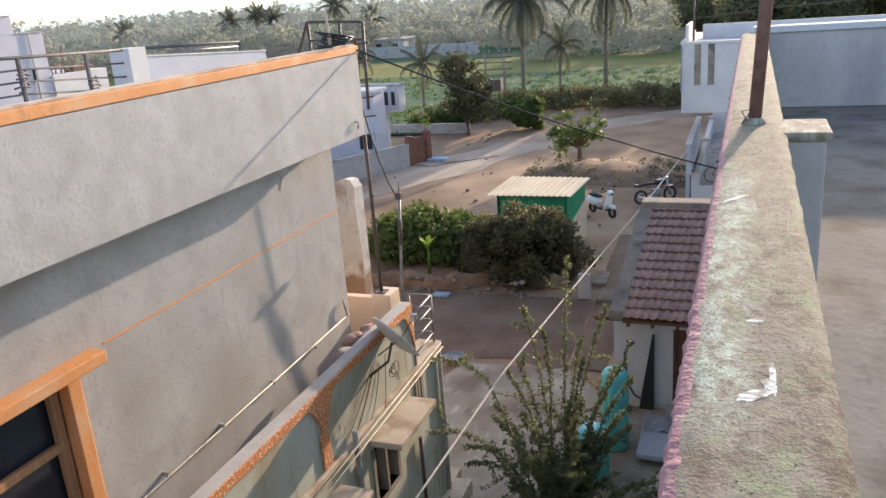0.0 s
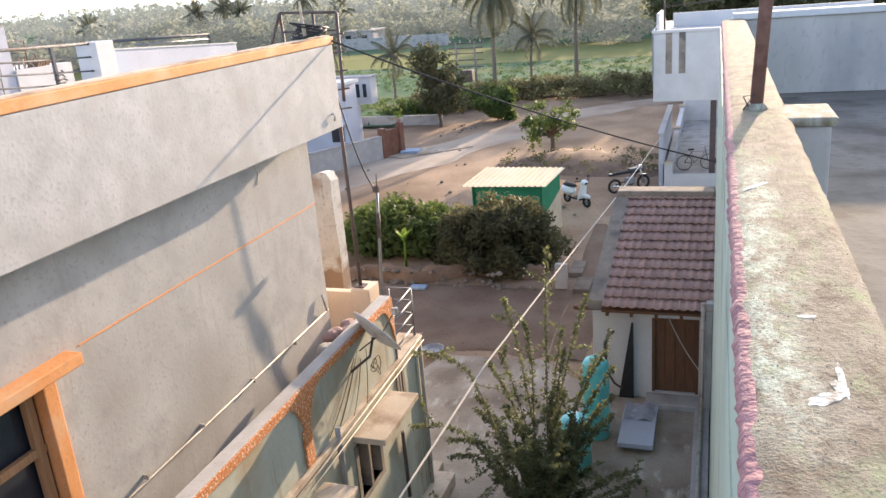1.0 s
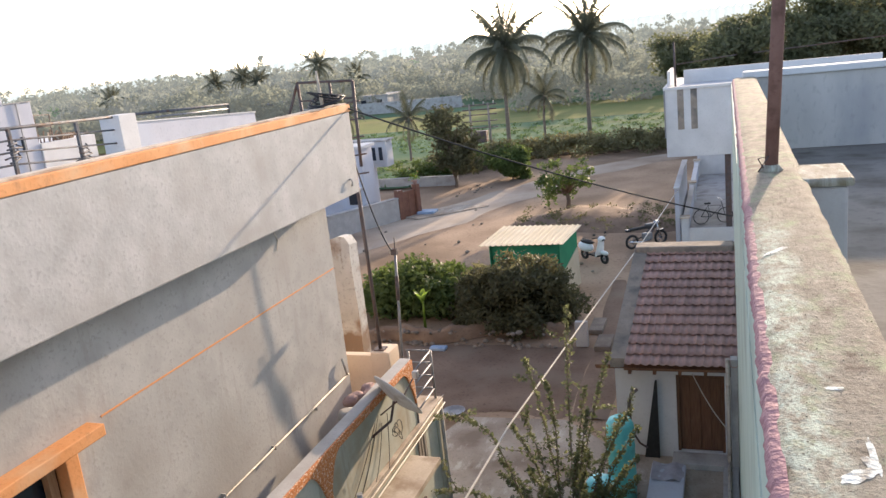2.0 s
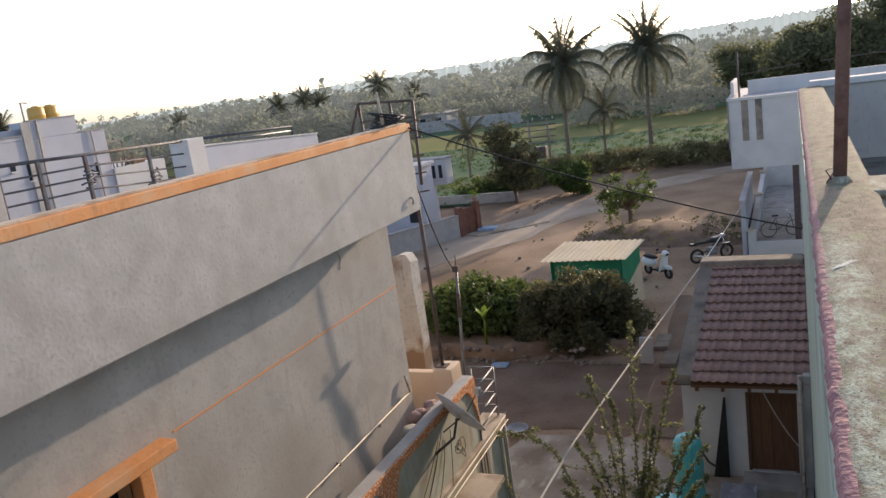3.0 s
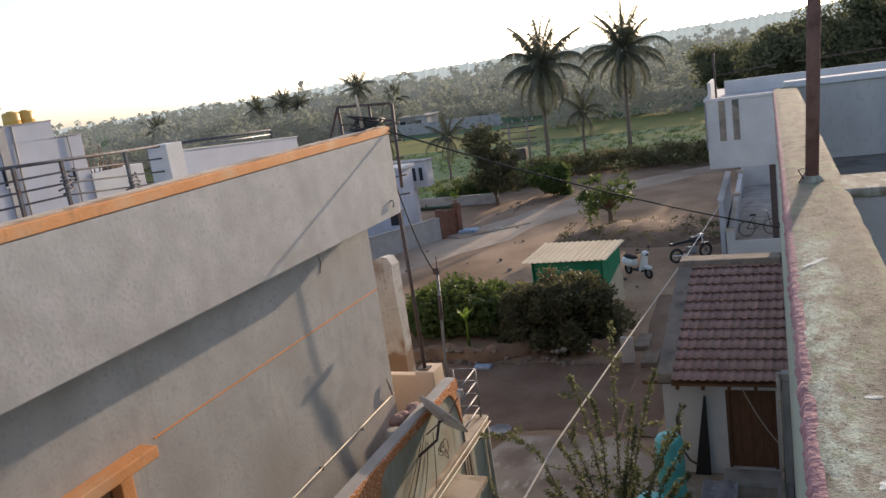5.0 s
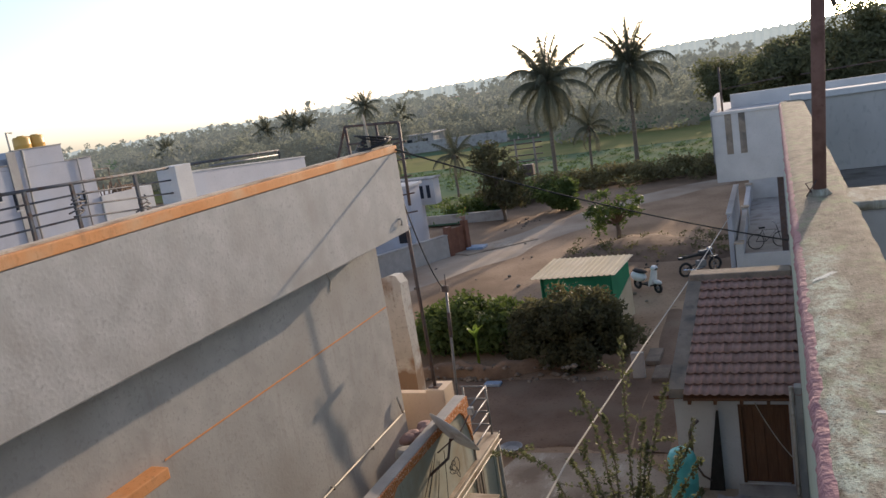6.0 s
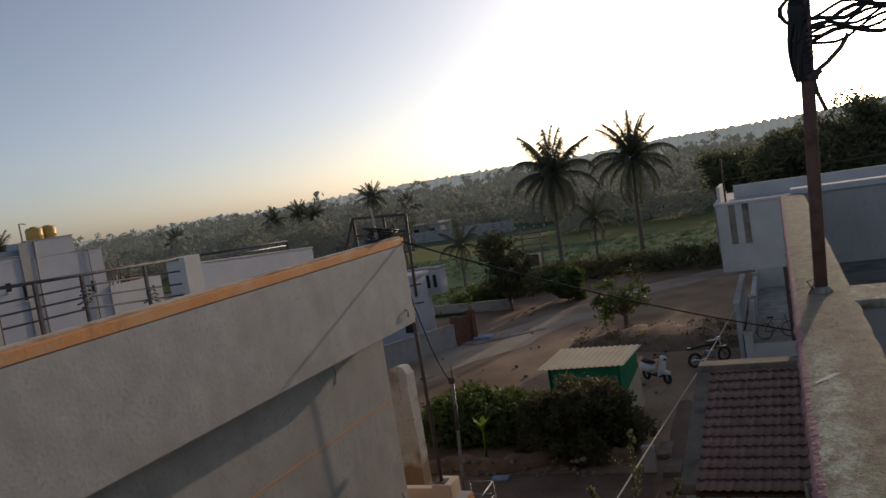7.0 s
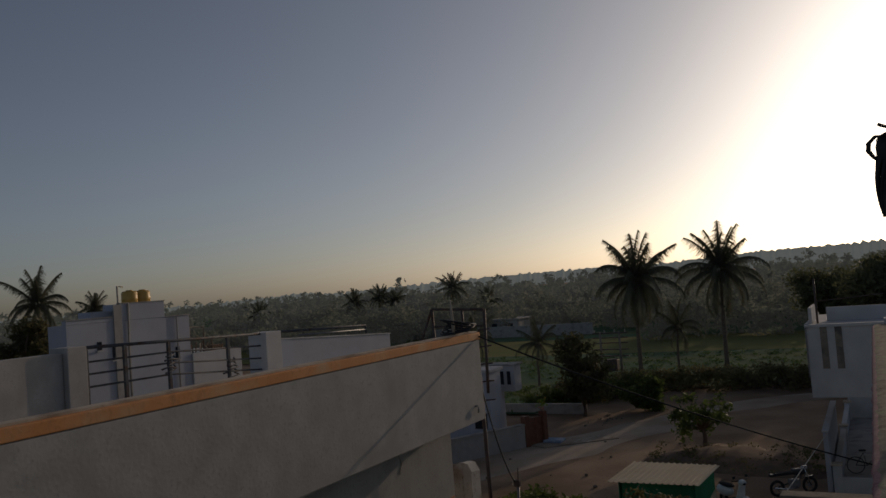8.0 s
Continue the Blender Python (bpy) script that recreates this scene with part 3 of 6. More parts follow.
# big dark bush in front of the shed: many clumps filling a dome
cl = []
while len(cl) < 190:
    x, y, z = rng.uniform(-8.2, -3.9), rng.uniform(21.2, 24.6), rng.uniform(0.15, 2.2)
    if ((x + 6.05) / 2.1) ** 2 + ((y - 22.9) / 1.6) ** 2 + (z / 2.15) ** 2 < 1 + rng.uniform(-0.15, 0.12):
        cl.append((x, y, z))
shrub("large_bush", cl, 130, (0.42, 0.42, 0.34), 0.085, M["darkleaf"], "large dark dense bush with sunlit leaf tips", 1, "bush", 60)
cl = []
while len(cl) < 150:
    x, y, z = rng.uniform(-12.2, -7.0), rng.uniform(22.6, 26.6), rng.uniform(0.1, 1.7)
    if ((x + 9.7) / 2.6) ** 2 + ((y - 24.5) / 2.0) ** 2 + (z / 1.6) ** 2 < 1 + rng.uniform(-0.2, 0.15):
        cl.append((x, y, z))
shrub("garden_shrubs", cl, 120, (0.5, 0.5, 0.35), 0.10, M["leaf"], "patch of green garden shrubs behind a mud wall", 2, "shrub", 40)
# hedge on the far side of the lane
cl = [(x, 58.3 + 0.12 * (x + 10) + rng.normal(0, 0.6), rng.uniform(0.1, 1.35)) for x in np.linspace(-17, 9, 190)]
shrub("hedge", cl, 90, (0.8, 0.7, 0.5), 0.13, M["hedgeleaf"], "rough brown-green hedge along the lane", 3, "hedge", 50)
cl = [(x, 50 + 0.9 * (x + 21) + rng.normal(0, 0.7), rng.uniform(0.1, 1.1)) for x in np.linspace(-21, -14, 60)]
shrub("verge_shrubs", cl, 90, (0.7, 0.7, 0.5), 0.13, M["leaf"], "low yellow-green shrubs at the field edge", 4, "shrub", 30)
cl = [(x, 26.5 + rng.normal(0, 0.5), rng.uniform(0, 0.3)) for x in np.linspace(-13, -8, 40)]
shrub("weeds", cl, 60, (0.4, 0.4, 0.2), 0.07, M["grass"], "low weeds at the edge of the garden", 6, "weeds", 10)

# the thorny shrub in the yard
def thorn_shrub():
    rng = random.Random(9)
    nrg = np.random.default_rng(9)
    t = thing("thorny_shrub", "tall thorny shrub with arching small-leaved branches in the yard", "shrub", (-2.05, 10.0, 0.05))
    ends = [(-0.15, 0.9, 4.4), (-0.75, 0.3, 3.75), (0.4, 1.2, 3.5), (-1.75, -0.7, 3.25), (-1.9, -1.1, 2.2), (-1.55, -1.6, 0.9), (0.9, 0.2, 1.9), (-0.4, 0.2, 3.4), (0.1, 0.6, 3.2),
            (0.3, -0.4, 2.6), (-1.0, 0.8, 2.6), (0.6, 0.9, 2.6), (-0.6, -0.6, 2.4), (-1.3, 0.3, 2.0), (1.2, -0.3, 1.3), (0.2, 0.2, 3.0), (-0.9, -0.2, 2.9), (0.8, 0.5, 2.9)]
    ends = [(x + 0.0, y + 0.6, z) for x, y, z in ends]
    for k in range(54):
        a, r = rng.uniform(0, 6.28), rng.uniform(0.3, 1.75)
        ends.append((math.cos(a) * r + 0.12, math.sin(a) * r * 0.8, rng.uniform(0.5, 2.6)))
    bm = bmesh.new()
    cents = []
    for k, e in enumerate(ends):
        e = Vector(e)
        m1 = Vector((e.x * 0.25, e.y * 0.25, e.z * 0.45)) + Vector((rng.uniform(-0.1, 0.1), rng.uniform(-0.1, 0.1), 0))
        m2 = Vector((e.x * 0.62, e.y * 0.62, e.z * 0.82 + (0.25 if abs(e.x) > 1.4 else 0)))
        pts = [Vector((e.x * 0.06, e.y * 0.06, 0)), m1, m2, e]
        fine = []
        for i in range(3):
            a, b, c, d = pts[max(i - 1, 0)], pts[i], pts[i + 1], pts[min(i + 2, 3)]
            for s in range(6):
                u = s / 6
                fine.append(0.5 * (2 * b + (c - a) * u + (2 * a - 5 * b + 4 * c - d) * u * u + (3 * b - a - 3 * c + d) * u ** 3))
        fine.append(e)
        bm_tube(bm, fine, 0.018, 5, 0.004, False)
        for i in range(5, len(fine)):
            for s in range(3):
                cents.append(fine[i] .lerp(fine[i - 1], s / 3))
        for s in range(4):
            i = rng.randrange(6, len(fine))
            d = Vector((rng.uniform(-1, 1), rng.uniform(-1, 1), rng.uniform(-0.2, 0.8))).normalized() * rng.uniform(0.2, 0.5)
            bm_tube(bm, [fine[i], fine[i] + d * 0.6, fine[i] + d], 0.006, 4, 0.003, False)
            cents += [fine[i] + d * q for q in (0.3, 0.55, 0.8, 1.0)]
    part("stem", bm, M["bark"], t)
    v, f = leaf_cloud(nrg, np.array([tuple(c) for c in cents]), 8, (0.06, 0.06, 0.055), 0.034)
    ob = new("foliage", leaf_mesh("foliage", v, f, M["thornleaf"]))
    ob.parent = t


thorn_shrub()


# ---- neighbour's two-storey house ----
FX, BX, WX, LX = -4.72, -5.17, -5.17, -4.30
house = thing("neighbour_house", "two-storey grey plastered house with orange parapet trim", "house", (-8, 4, 0))
hp = lambda n, bm, m, lab="", par=None: shift(part(n, bm, m, par or house, lab))


def shift(ob):
    """Keeps a part that was built in world coordinates where it is."""
    ob.matrix_parent_inverse = Matrix.Translation(-house.matrix_basis.translation)
    return ob


def pierced(x0, x1, y0, y1, z0, z1, holes):
    """A wall in the plane of x, one mesh, with openings (y0, y1, z0, z1) right through it."""
    ys = sorted({y0, y1, *[v for h in holes for v in h[:2]]})
    zs = sorted({z0, z1, *[v for h in holes for v in h[2:]]})
    bm = bmesh.new()
    vs = {(i, j, k): bm.verts.new((x, y, z)) for i, x in enumerate((x0, x1)) for j, y in enumerate(ys) for k, z in enumerate(zs)}

    def solid(j, k):
        if not (0 <= j < len(ys) - 1 and 0 <= k < len(zs) - 1):
            return False
        cy, cz = (ys[j] + ys[j + 1]) / 2, (zs[k] + zs[k + 1]) / 2
        return not any(h[0] < cy < h[1] and h[2] < cz < h[3] for h in holes)

    for j in range(len(ys) - 1):
        for k in range(len(zs) - 1):
            if not solid(j, k):
                continue
            for i in (0, 1):
                bm.faces.new([vs[i, a, b] for a, b in ((j, k), (j + 1, k), (j + 1, k + 1), (j, k + 1))])
            for dj, dk, e in ((-1, 0, ((j, k), (j, k + 1))), (1, 0, ((j + 1, k), (j + 1, k + 1))), (0, -1, ((j, k), (j + 1, k))), (0, 1, ((j, k + 1), (j + 1, k + 1)))):
                if not solid(j + dj, k + dk):
                    bm.faces.new([vs[0, *e[0]], vs[0, *e[1]], vs[1, *e[1]], vs[1, *e[0]]])
    return bm


WY0, WY1, WZ0, WZ1 = 2.55, 4.49, 4.22, 5.58
hp("upper_wall", pierced(WX - 0.2, WX, -8, 9.65, 3.1, 6.73, [(WY0, WY1, WZ0, WZ1)]), M["plaster"])
hp("end_wall", boxes((-10.2, WX - 0.203, 9.45, 9.65, 0, 6.73)), M["plaster"])
hp("rear_wall", boxes((-10.2, -10.0, -8, 9.447, 0, 6.73)), M["plaster"])
hp("end_wall", boxes((-9.997, WX - 0.203, -8.0, -7.8, 0, 6.73)), M["plaster"])
hp("roof_slab", boxes((-10.2, FX - 0.14, -8, 9.75, 6.735, 6.86)), M["cement"])
# roof parapet
bm = boxes((FX - 0.14, FX, -8, 9.90, 6.73, 7.86), bevel=0.012)
hp("parapet", bm, M["bandplaster"])
bm = boxes((FX - 0.17, FX + 0.012, -8, 9.92, 7.864, 7.965), bevel=0.012)
hp("coping", bm, M["orange"], "orange painted parapet coping")
hp("coping_top", boxes((FX - 0.165, FX - 0.03, -8, 9.90, 7.967, 7.985)), M["slab"])
# hook on the parapet end and shallow groove line
hp("hook", tube([(FX - 0.02, 9.62, 6.95), (FX + 0.03, 9.62, 6.96), (FX + 0.045, 9.63, 6.92), (FX + 0.03, 9.63, 6.86)], 0.014), M["plaster"])
hp("groove_line", boxes((WX, WX + 0.006, 4.88, 9.63, 5.670, 5.688)), M["orange"], "thin orange line on the wall")
# window with hood
win = hp("window", boxes((WX - 0.19, WX - 0.17, WY0 + 0.05, WY1 - 0.05, WZ0 + 0.05, WZ1 - 0.05)), M["glass"])


def sub(name, bm, material, parent, label=""):
    return part(name, bm, material, parent, label)


sub("frame", boxes((WX - 0.1, WX + 0.04, WY1 - 0.13, WY1 + 0.02, WZ0, WZ1), (WX - 0.1, WX + 0.04, WY0 - 0.02, WY0 + 0.13, WZ0, WZ1), (WX - 0.1, WX + 0.045, WY0 - 0.02, WY1 + 0.02, WZ0 - 0.10, WZ0), bevel=0.01), M["orange"], win, "orange painted window surround")
sub("hood", boxes((WX, WX + 0.20, WY0 - 0.1, WY1 + 0.22, WZ1 + 0.02, WZ1 + 0.13), bevel=0.012), M["orange"], win, "orange lintel hood")
for y in (WY0 + 0.17, WY0 + 0.95, WY1 - 0.20):
    sub("mullion", boxes((WX - 0.14, WX - 0.07, y - 0.045, y + 0.045, WZ0, WZ1), bevel=0.006), M["lighttimber"], win)
for z in (WZ0 + 0.05, WZ0 + 0.72, WZ1 - 0.05):
    sub("transom", boxes((WX - 0.135, WX - 0.075, WY0, WY1, z - 0.04, z + 0.04), bevel=0.006), M["lighttimber"], win)
# pipe along the wall foot and its brackets
bm = tube([(WX + 0.05, -4, 4.0), (WX + 0.05, 5.0, 3.97), (WX + 0.05, 9.54, 4.08)], 0.012)
bm_tube(bm, [(WX + 0.05, 9.50, 4.08), (WX + 0.06, 9.44, 4.2), (WX + 0.04, 9.42, 4.36)], 0.018)
for y in (5.3, 6.3, 7.4, 8.5):
    bm_box(bm, WX, WX + 0.064, y - 0.010, y + 0.010, 3.99, 4.04)
hp("wall_pipe", bm, M["pvc"], "cream conduit on brackets")
hp("wall_crack", tube([(WX + 0.004, 8.16, 6.72), (WX + 0.01, 8.2, 6.6), (WX + 0.006, 8.27, 6.45), (WX + 0.008, 8.22, 6.32)], 0.006, 5), M["rope"], "loose twine on the wall")
# ground-floor projection with terrace
hp("lower_wall", pierced(LX - 0.2, LX, -8, 10.7, 0, 2.95, [(6.57, 7.03, 1.78, 2.55), (9.86, 10.18, 2.40, 2.90), (8.22, 9.10, 1.75, 2.62)]), M["greenplaster"], "pale green stained plaster wall")
hp("terrace_slab", boxes((WX, LX + 0.06, -8, 10.95, 2.955, 3.10), bevel=0.012), M["slab"])
hp("rear_terrace_slab", boxes((-6.9, WX - 0.003, 9.655, 10.95, 2.955, 3.10), bevel=0.012), M["slab"])
hp("lower_end_wall", boxes((-6.9, LX - 0.205, 10.7, 10.9, 0, 2.95)), M["greenplaster"])
hp("corner_pier", boxes((LX - 0.2, LX + 0.01, 10.72, 10.92, 0, 2.95), bevel=0.012), M["greenplaster"])
hp("terrace_parapet", boxes((LX - 0.12, LX, -8, 9.97, 3.105, 4.06), bevel=0.01), M["greenplaster"], "pale green terrace parapet")
hp("parapet_top", boxes((LX - 0.17, LX + 0.005, -8, 9.98, 4.064, 4.16), bevel=0.015), M["bandplaster"])


def arch_trim(y0, y1):
    """Rough orange trim: a top band that swells into rounded spandrels at its ends."""
    bm = bmesh.new()
    n = 40
    top, prev = 4.145, None
    for i in range(n + 1):
        y = y0 + (y1 - y0) * i / n
        d = min(y - y0, y1 - y)
        low = 4.03 - max(0, 1 - d / 0.42) ** 2.4 * 0.6
        low = max(3.40, low)
        cur = [bm.verts.new((x, y, z)) for x, z in ((LX + 0.001, low), (LX + 0.03, low + 0.01), (LX + 0.03, top), (LX + 0.001, top))]
        if prev:
            for k in range(4):
                bm.faces.new((prev[k], prev[(k + 1) % 4], cur[(k + 1) % 4], cur[k]))
        else:
            bm.faces.new(cur)
        prev = cur
    bm.faces.new(prev[::-1])
    return bm


for y0, y1 in ((2.05, 4.50), (4.50, 7.10), (7.10, 9.97)):
    hp("arch_trim", arch_trim(y0, y1), M["rustorange"], "rough orange textured arch trim")
for y in (4.50, 7.10, 2.05):
    hp("arch_leg", boxes((LX + 0.002, LX + 0.034, y - 0.13, y + 0.07, 3.12, 3.62), bevel=0.012), M["rustorange"], "rough orange textured pilaster")
hp("terrace_end_wall", boxes((-6.6, -5.185, 10.50, 10.64, 3.105, 3.97), bevel=0.012), M["peach"], "peach plastered end wall of the terrace")
hp("pole_block", boxes((-5.18, -4.86, 10.45, 10.85, 3.105, 4.04), bevel=0.02), M["peach"], "peach plastered block")
bm = bmesh.new()
for k in range(26):
    bmesh.ops.create_icosphere(bm, subdivisions=2, radius=0.105, matrix=Matrix.Translation((LX - 0.48 + 0.13 * random.uniform(-1, 1), 8.85 + 0.02 * k, 3.2 + 0.15 * (k % 6))) @ Matrix.Diagonal((1.1, 1.4, 0.7, 1)))
for vtx in bm.verts:
    vtx.co += Vector(noise.noise_vector(vtx.co * 5)) * 0.05
solo("rubble", bm, M["tile"], "heap of reddish brick rubble on the terrace", "rubble", kind="stuff")
# window hoods and lower windows
for y0, y1, z in ((8.22, 9.55, 2.80), (5.9, 7.3, 2.72)):
    hp("window_hood", boxes((LX, LX + 0.48, y0, y1, z - 0.09, z), bevel=0.012), M["slab"], "sun-bleached concrete window hood")
for y0, y1, z0, z1 in ((9.86, 10.18, 2.40, 2.90), (8.22, 9.10, 1.75, 2.62), (6.57, 7.03, 1.78, 2.55)):
    w = hp("lower_window", boxes((LX - 0.18, LX - 0.16, y0, y1, z0, z1)), M["glass"])
    sub("frame", boxes((LX - 0.14, LX + 0.02, y0, y0 + 0.09, z0, z1), (LX - 0.14, LX + 0.02, y1 - 0.09, y1, z0, z1), (LX - 0.13, LX + 0.015, (y0 + y1) / 2 - 0.035, (y0 + y1) / 2 + 0.035, z0, z1), (LX - 0.14, LX + 0.03, y0, y1, z0 - 0.05, z0), bevel=0.006), M["oldcement"], w)
# pipes and conduits along the slab edge
for dx, dz, m in ((0.10, 0.02, "pvc"), (0.13, -0.05, "pvc"), (0.12, 0.08, "cable")):
    hp("edge_pipe", tube([(LX + dx, 3, 3.05 + dz), (LX + dx + 0.02, 7, 3.03 + dz), (LX + dx, 10.85, 3.09 + dz)], 0.010 if m == "pvc" else 0.006, 6), M[m])
hp("down_pipe", tube([(LX + 0.06, 7.74, 3.25), (LX + 0.06, 7.76, 2.2), (LX + 0.06, 7.76, 0.3)], 0.04), M["cement"], "grey down pipe")
hp("down_pipe", tube([(LX + 0.05, 9.80, 1.95), (LX + 0.05, 9.82, 0.75)], 0.03), M["iron"], "dark down pipe")
hp("down_pipe", tube([(LX + 0.05, 10.85, 2.95), (LX + 0.05, 10.85, 0.3)], 0.035), M["pvc"])
hp("plinth", boxes((LX + 0.002, LX + 0.35, -8, 11.2, 0.0, 0.32), (WX, LX, 10.95, 11.6, 0, 0.25), bevel=0.02), M["slab"], "stained concrete plinth apron")

# terrace corner railing
rail = thing("terrace_railing", "grey iron railing at the terrace corner", "railing", (-4.0, 10.3, 3.1))
P = lambda n, pts, r, m="greyiron": part(n, tube([Vector(p) - Vector((-4.0, 10.3, 3.1)) for p in pts], r, 6), M[m], rail)
for x, y in ((-4.30, 10.0), (-4.33, 10.88), (-4.72, 10.88)):
    P("post", [(x, y, 3.1), (x, y, 3.93)], 0.02)
for z in (3.27, 3.49, 3.71, 3.92):
    P("rail", [(-4.30, 10.0, z), (-4.33, 10.88, z)], 0.015)
    P("rail", [(-4.33, 10.88, z), (-4.76, 10.88, z)], 0.015)

# iron mast, thin mast and dish
mast = thing("iron_mast", "rusty dark iron pole standing on the terrace block", "pole", (-5.06, 10.6, 4.04))
part("pole", tube([(0, 0, 0), (-0.03, 0, 3.2)], 0.03, 10), M["iron"], mast)
part("base_plate", boxes((-0.09, 0.09, -0.09, 0.09, 0, 0.02), bevel=0.004), M["iron"], mast)
thin = thing("thin_mast", "thin grey conduit mast with a wire clamp", "pole", (-4.815, 10.74, 3.1))
lean = lambda z: (0.155 * z / 2.56, 0, z)
part("pole", tube([lean(0), lean(1.3), lean(2.5)], 0.022, 8), M["greyiron"], thin)
part("socket", tube([lean(1.72), lean(2.12)], 0.030, 8), M["iron"], thin)
clamp = part("clamp", boxes((0.09, 0.19, -0.035, 0.035, 2.46, 2.56), bevel=0.01), M["iron"], thin)
part("insulator", bm_lathe(bmesh.new(), [(0.02, 0), (0.035, 0.02), (0.025, 0.045), (0.035, 0.07), (0.015, 0.09)], 10, (0.09, 0, 2.47)), M["pvc"], clamp)
part("tip", tube([lean(2.5), lean(2.74)], 0.009, 6), M["iron"], thin)

dish = thing("satellite_dish", "weathered white satellite dish clamped to the terrace parapet", "satellite dish", (-4.11, 8.72, 4.03))
bm = bmesh.new()
prof = [(0.02 + 0.39 * i / 8, 0.09 * (i / 8) ** 2) for i in range(9)]
prof += [(r, h - 0.012) for r, h in prof[::-1]]
rings = [[bm.verts.new((r * math.cos(t), r * math.sin(t), h)) for t in [2 * math.pi * k / 36 for k in range(36)]] for r, h in prof]
for q, w in zip(rings, rings[1:] + rings[:1]):
    for k in range(36):
        bm.faces.new((q[k], q[(k + 1) % 36], w[(k + 1) % 36], w[k])).smooth = True
reflector = part("reflector", bm, M["dish"], dish)
DISH_N = Vector((0.47, 0.63, 0.60)).normalized()
reflector.matrix_basis = Matrix.Translation((0.05, 0.02, 0.05)) @ DISH_N.to_track_quat("Z", "Y").to_matrix().to_4x4()
part("arm", tube([(0.05, 0, 0.04), (0.02, -0.1, -0.2), (-0.28, -0.35, -0.42)], 0.02, 8), M["iron"], dish)
part("feed_arm", tube([(-0.05, -0.25, -0.05), (0.2, 0.0, 0.12), (0.33, 0.16, 0.36)], 0.010, 6), M["iron"], dish)
part("feed", boxes((0.30, 0.38, 0.12, 0.20, 0.32, 0.42), bevel=0.015), M["greyiron"], dish)
part("mount", boxes((-0.31, -0.26, -0.45, -0.25, -0.5, -0.3), bevel=0.008), M["iron"], dish)
bm = bmesh.new()
crg = random.Random(31)
for k in range(4):
    ry, rz, oy, oz = crg.uniform(0.10, 0.17), crg.uniform(0.08, 0.14), crg.uniform(-0.05, 0.05), crg.uniform(-0.05, 0.04)
    bm_tube(bm, [(0.02 + 0.015 * k, oy + ry * math.cos(a + k), -0.40 + oz + rz * math.sin(a) + 0.02 * math.sin(2 * a + k)) for a in [2 * math.pi * i / 22 for i in range(21)]], 0.005, 5, cap=False)
part("cable_coil", bm, M["cable"], dish, "loose coil of black cable")
solo("white_drum", bm_lathe(bmesh.new(), [(0.12, 0), (0.14, 0.05), (0.14, 0.82), (0.12, 0.9), (0.07, 0.92)], 20, (-4.66, 8.5, 3.1)), M["pvc"], "cream plastic drum standing on the terrace", "drum")

for k, (y0, z0, y1, z1) in enumerate(((8.5, 3.85, 7.55, 3.2), (8.62, 3.9, 7.7, 3.12), (8.7, 3.75, 8.2, 3.15), (8.9, 3.8, 8.6, 3.12))):
    hp("dish_lead", tube(sagging((LX + 0.03, y0, z0), (LX + 0.04 + 0.02 * k, y1, z1), 0.05 + 0.02 * k, 12), 0.005, 5), M["cable"])

# coil of cable and roof ladder frame
bm = bmesh.new()
pts = []
for i in range(190):
    a = i * 0.27
    r = 0.22 + 0.10 * math.sin(i * 0.043) + 0.03 * math.sin(i * 0.31)
    pts.append((-4.86 + 0.75 * r * math.cos(a), 9.50 + 0.9 * r * math.sin(a), 8.03 + 0.06 * math.sin(a * 0.93 + 1) + 0.0006 * i))
bm_tube(bm, pts, 0.012, 5)
solo("cable_coil", bm, M["cable"], "coiled black cable tied at the roof corner", "cable")
solo("roof_spike", tube([(-4.83, 9.35, 7.98), (-4.84, 9.33, 8.46)], 0.028, 8, 0.012), M["slab"], "short pale post at the roof corner", "post")
lad = thing("roof_ladder", "dark iron roof ladder with hoop rails", "ladder", (-5.3, 11.2, 7.9))
Q = lambda n, pts, r=0.022: part(n, tube([Vector(p) - Vector((-5.3, 11.2, 7.9)) for p in pts], r, 6), M["iron"], lad)
Q("post", [(-5.22, 11.2, 8.24), (-5.26, 11.2, 6.9)], 0.026)
Q("post", [(-5.62, 11.2, 8.26), (-5.62, 11.2, 6.6)], 0.022)
Q("post", [(-6.18, 11.2, 8.29), (-6.15, 11.2, 6.9)], 0.024)
Q("brace", [(-6.18, 11.2, 8.29), (-6.5, 11.2, 7.6)], 0.024)
Q("top_rail", [(-6.18, 11.2, 8.29), (-5.22, 11.2, 8.24)])
Q("mid_rail", [(-6.16, 11.2, 8.0), (-5.22, 11.2, 7.98)], 0.016)
for z in (7.93, 7.66, 7.38, 7.1, 6.8):
    Q("rung", [(-5.36, 11.2, z - 0.02), (-5.14, 11.2, z)], 0.014)

# earth bank, weeds, broad-leaved plant
bm = bmesh.new()
prev = None
for i in range(50):
    u = i / 49
    x, y = -9.6 + 8.0 * u, 36.6 + 1.6 * math.sin(u * 3.0) - 2.4 * u
    w, h = 2.5 * math.sin(math.pi * min(1, u * 0.92 + 0.06)) + 0.2, 0.50 * math.sin(math.pi * u) + 0.16 * noise.noise((x, y, 0))
    cur = [bm.verts.new((x + 0.2 * noise.noise((x, k, 2)), y + w * q, max(-0.05, h * (1 - q * q) + 0.14 * noise.noise((x * 1.7, k * 1.7, 1))) if abs(q) < 1 else -0.08)) for k, q in enumerate((-1, -0.6, -0.2, 0.2, 0.6, 1))]
    if prev:
        for k in range(5):
            bm.faces.new((prev[k], prev[k + 1], cur[k + 1], cur[k])).smooth = True
    prev = cur
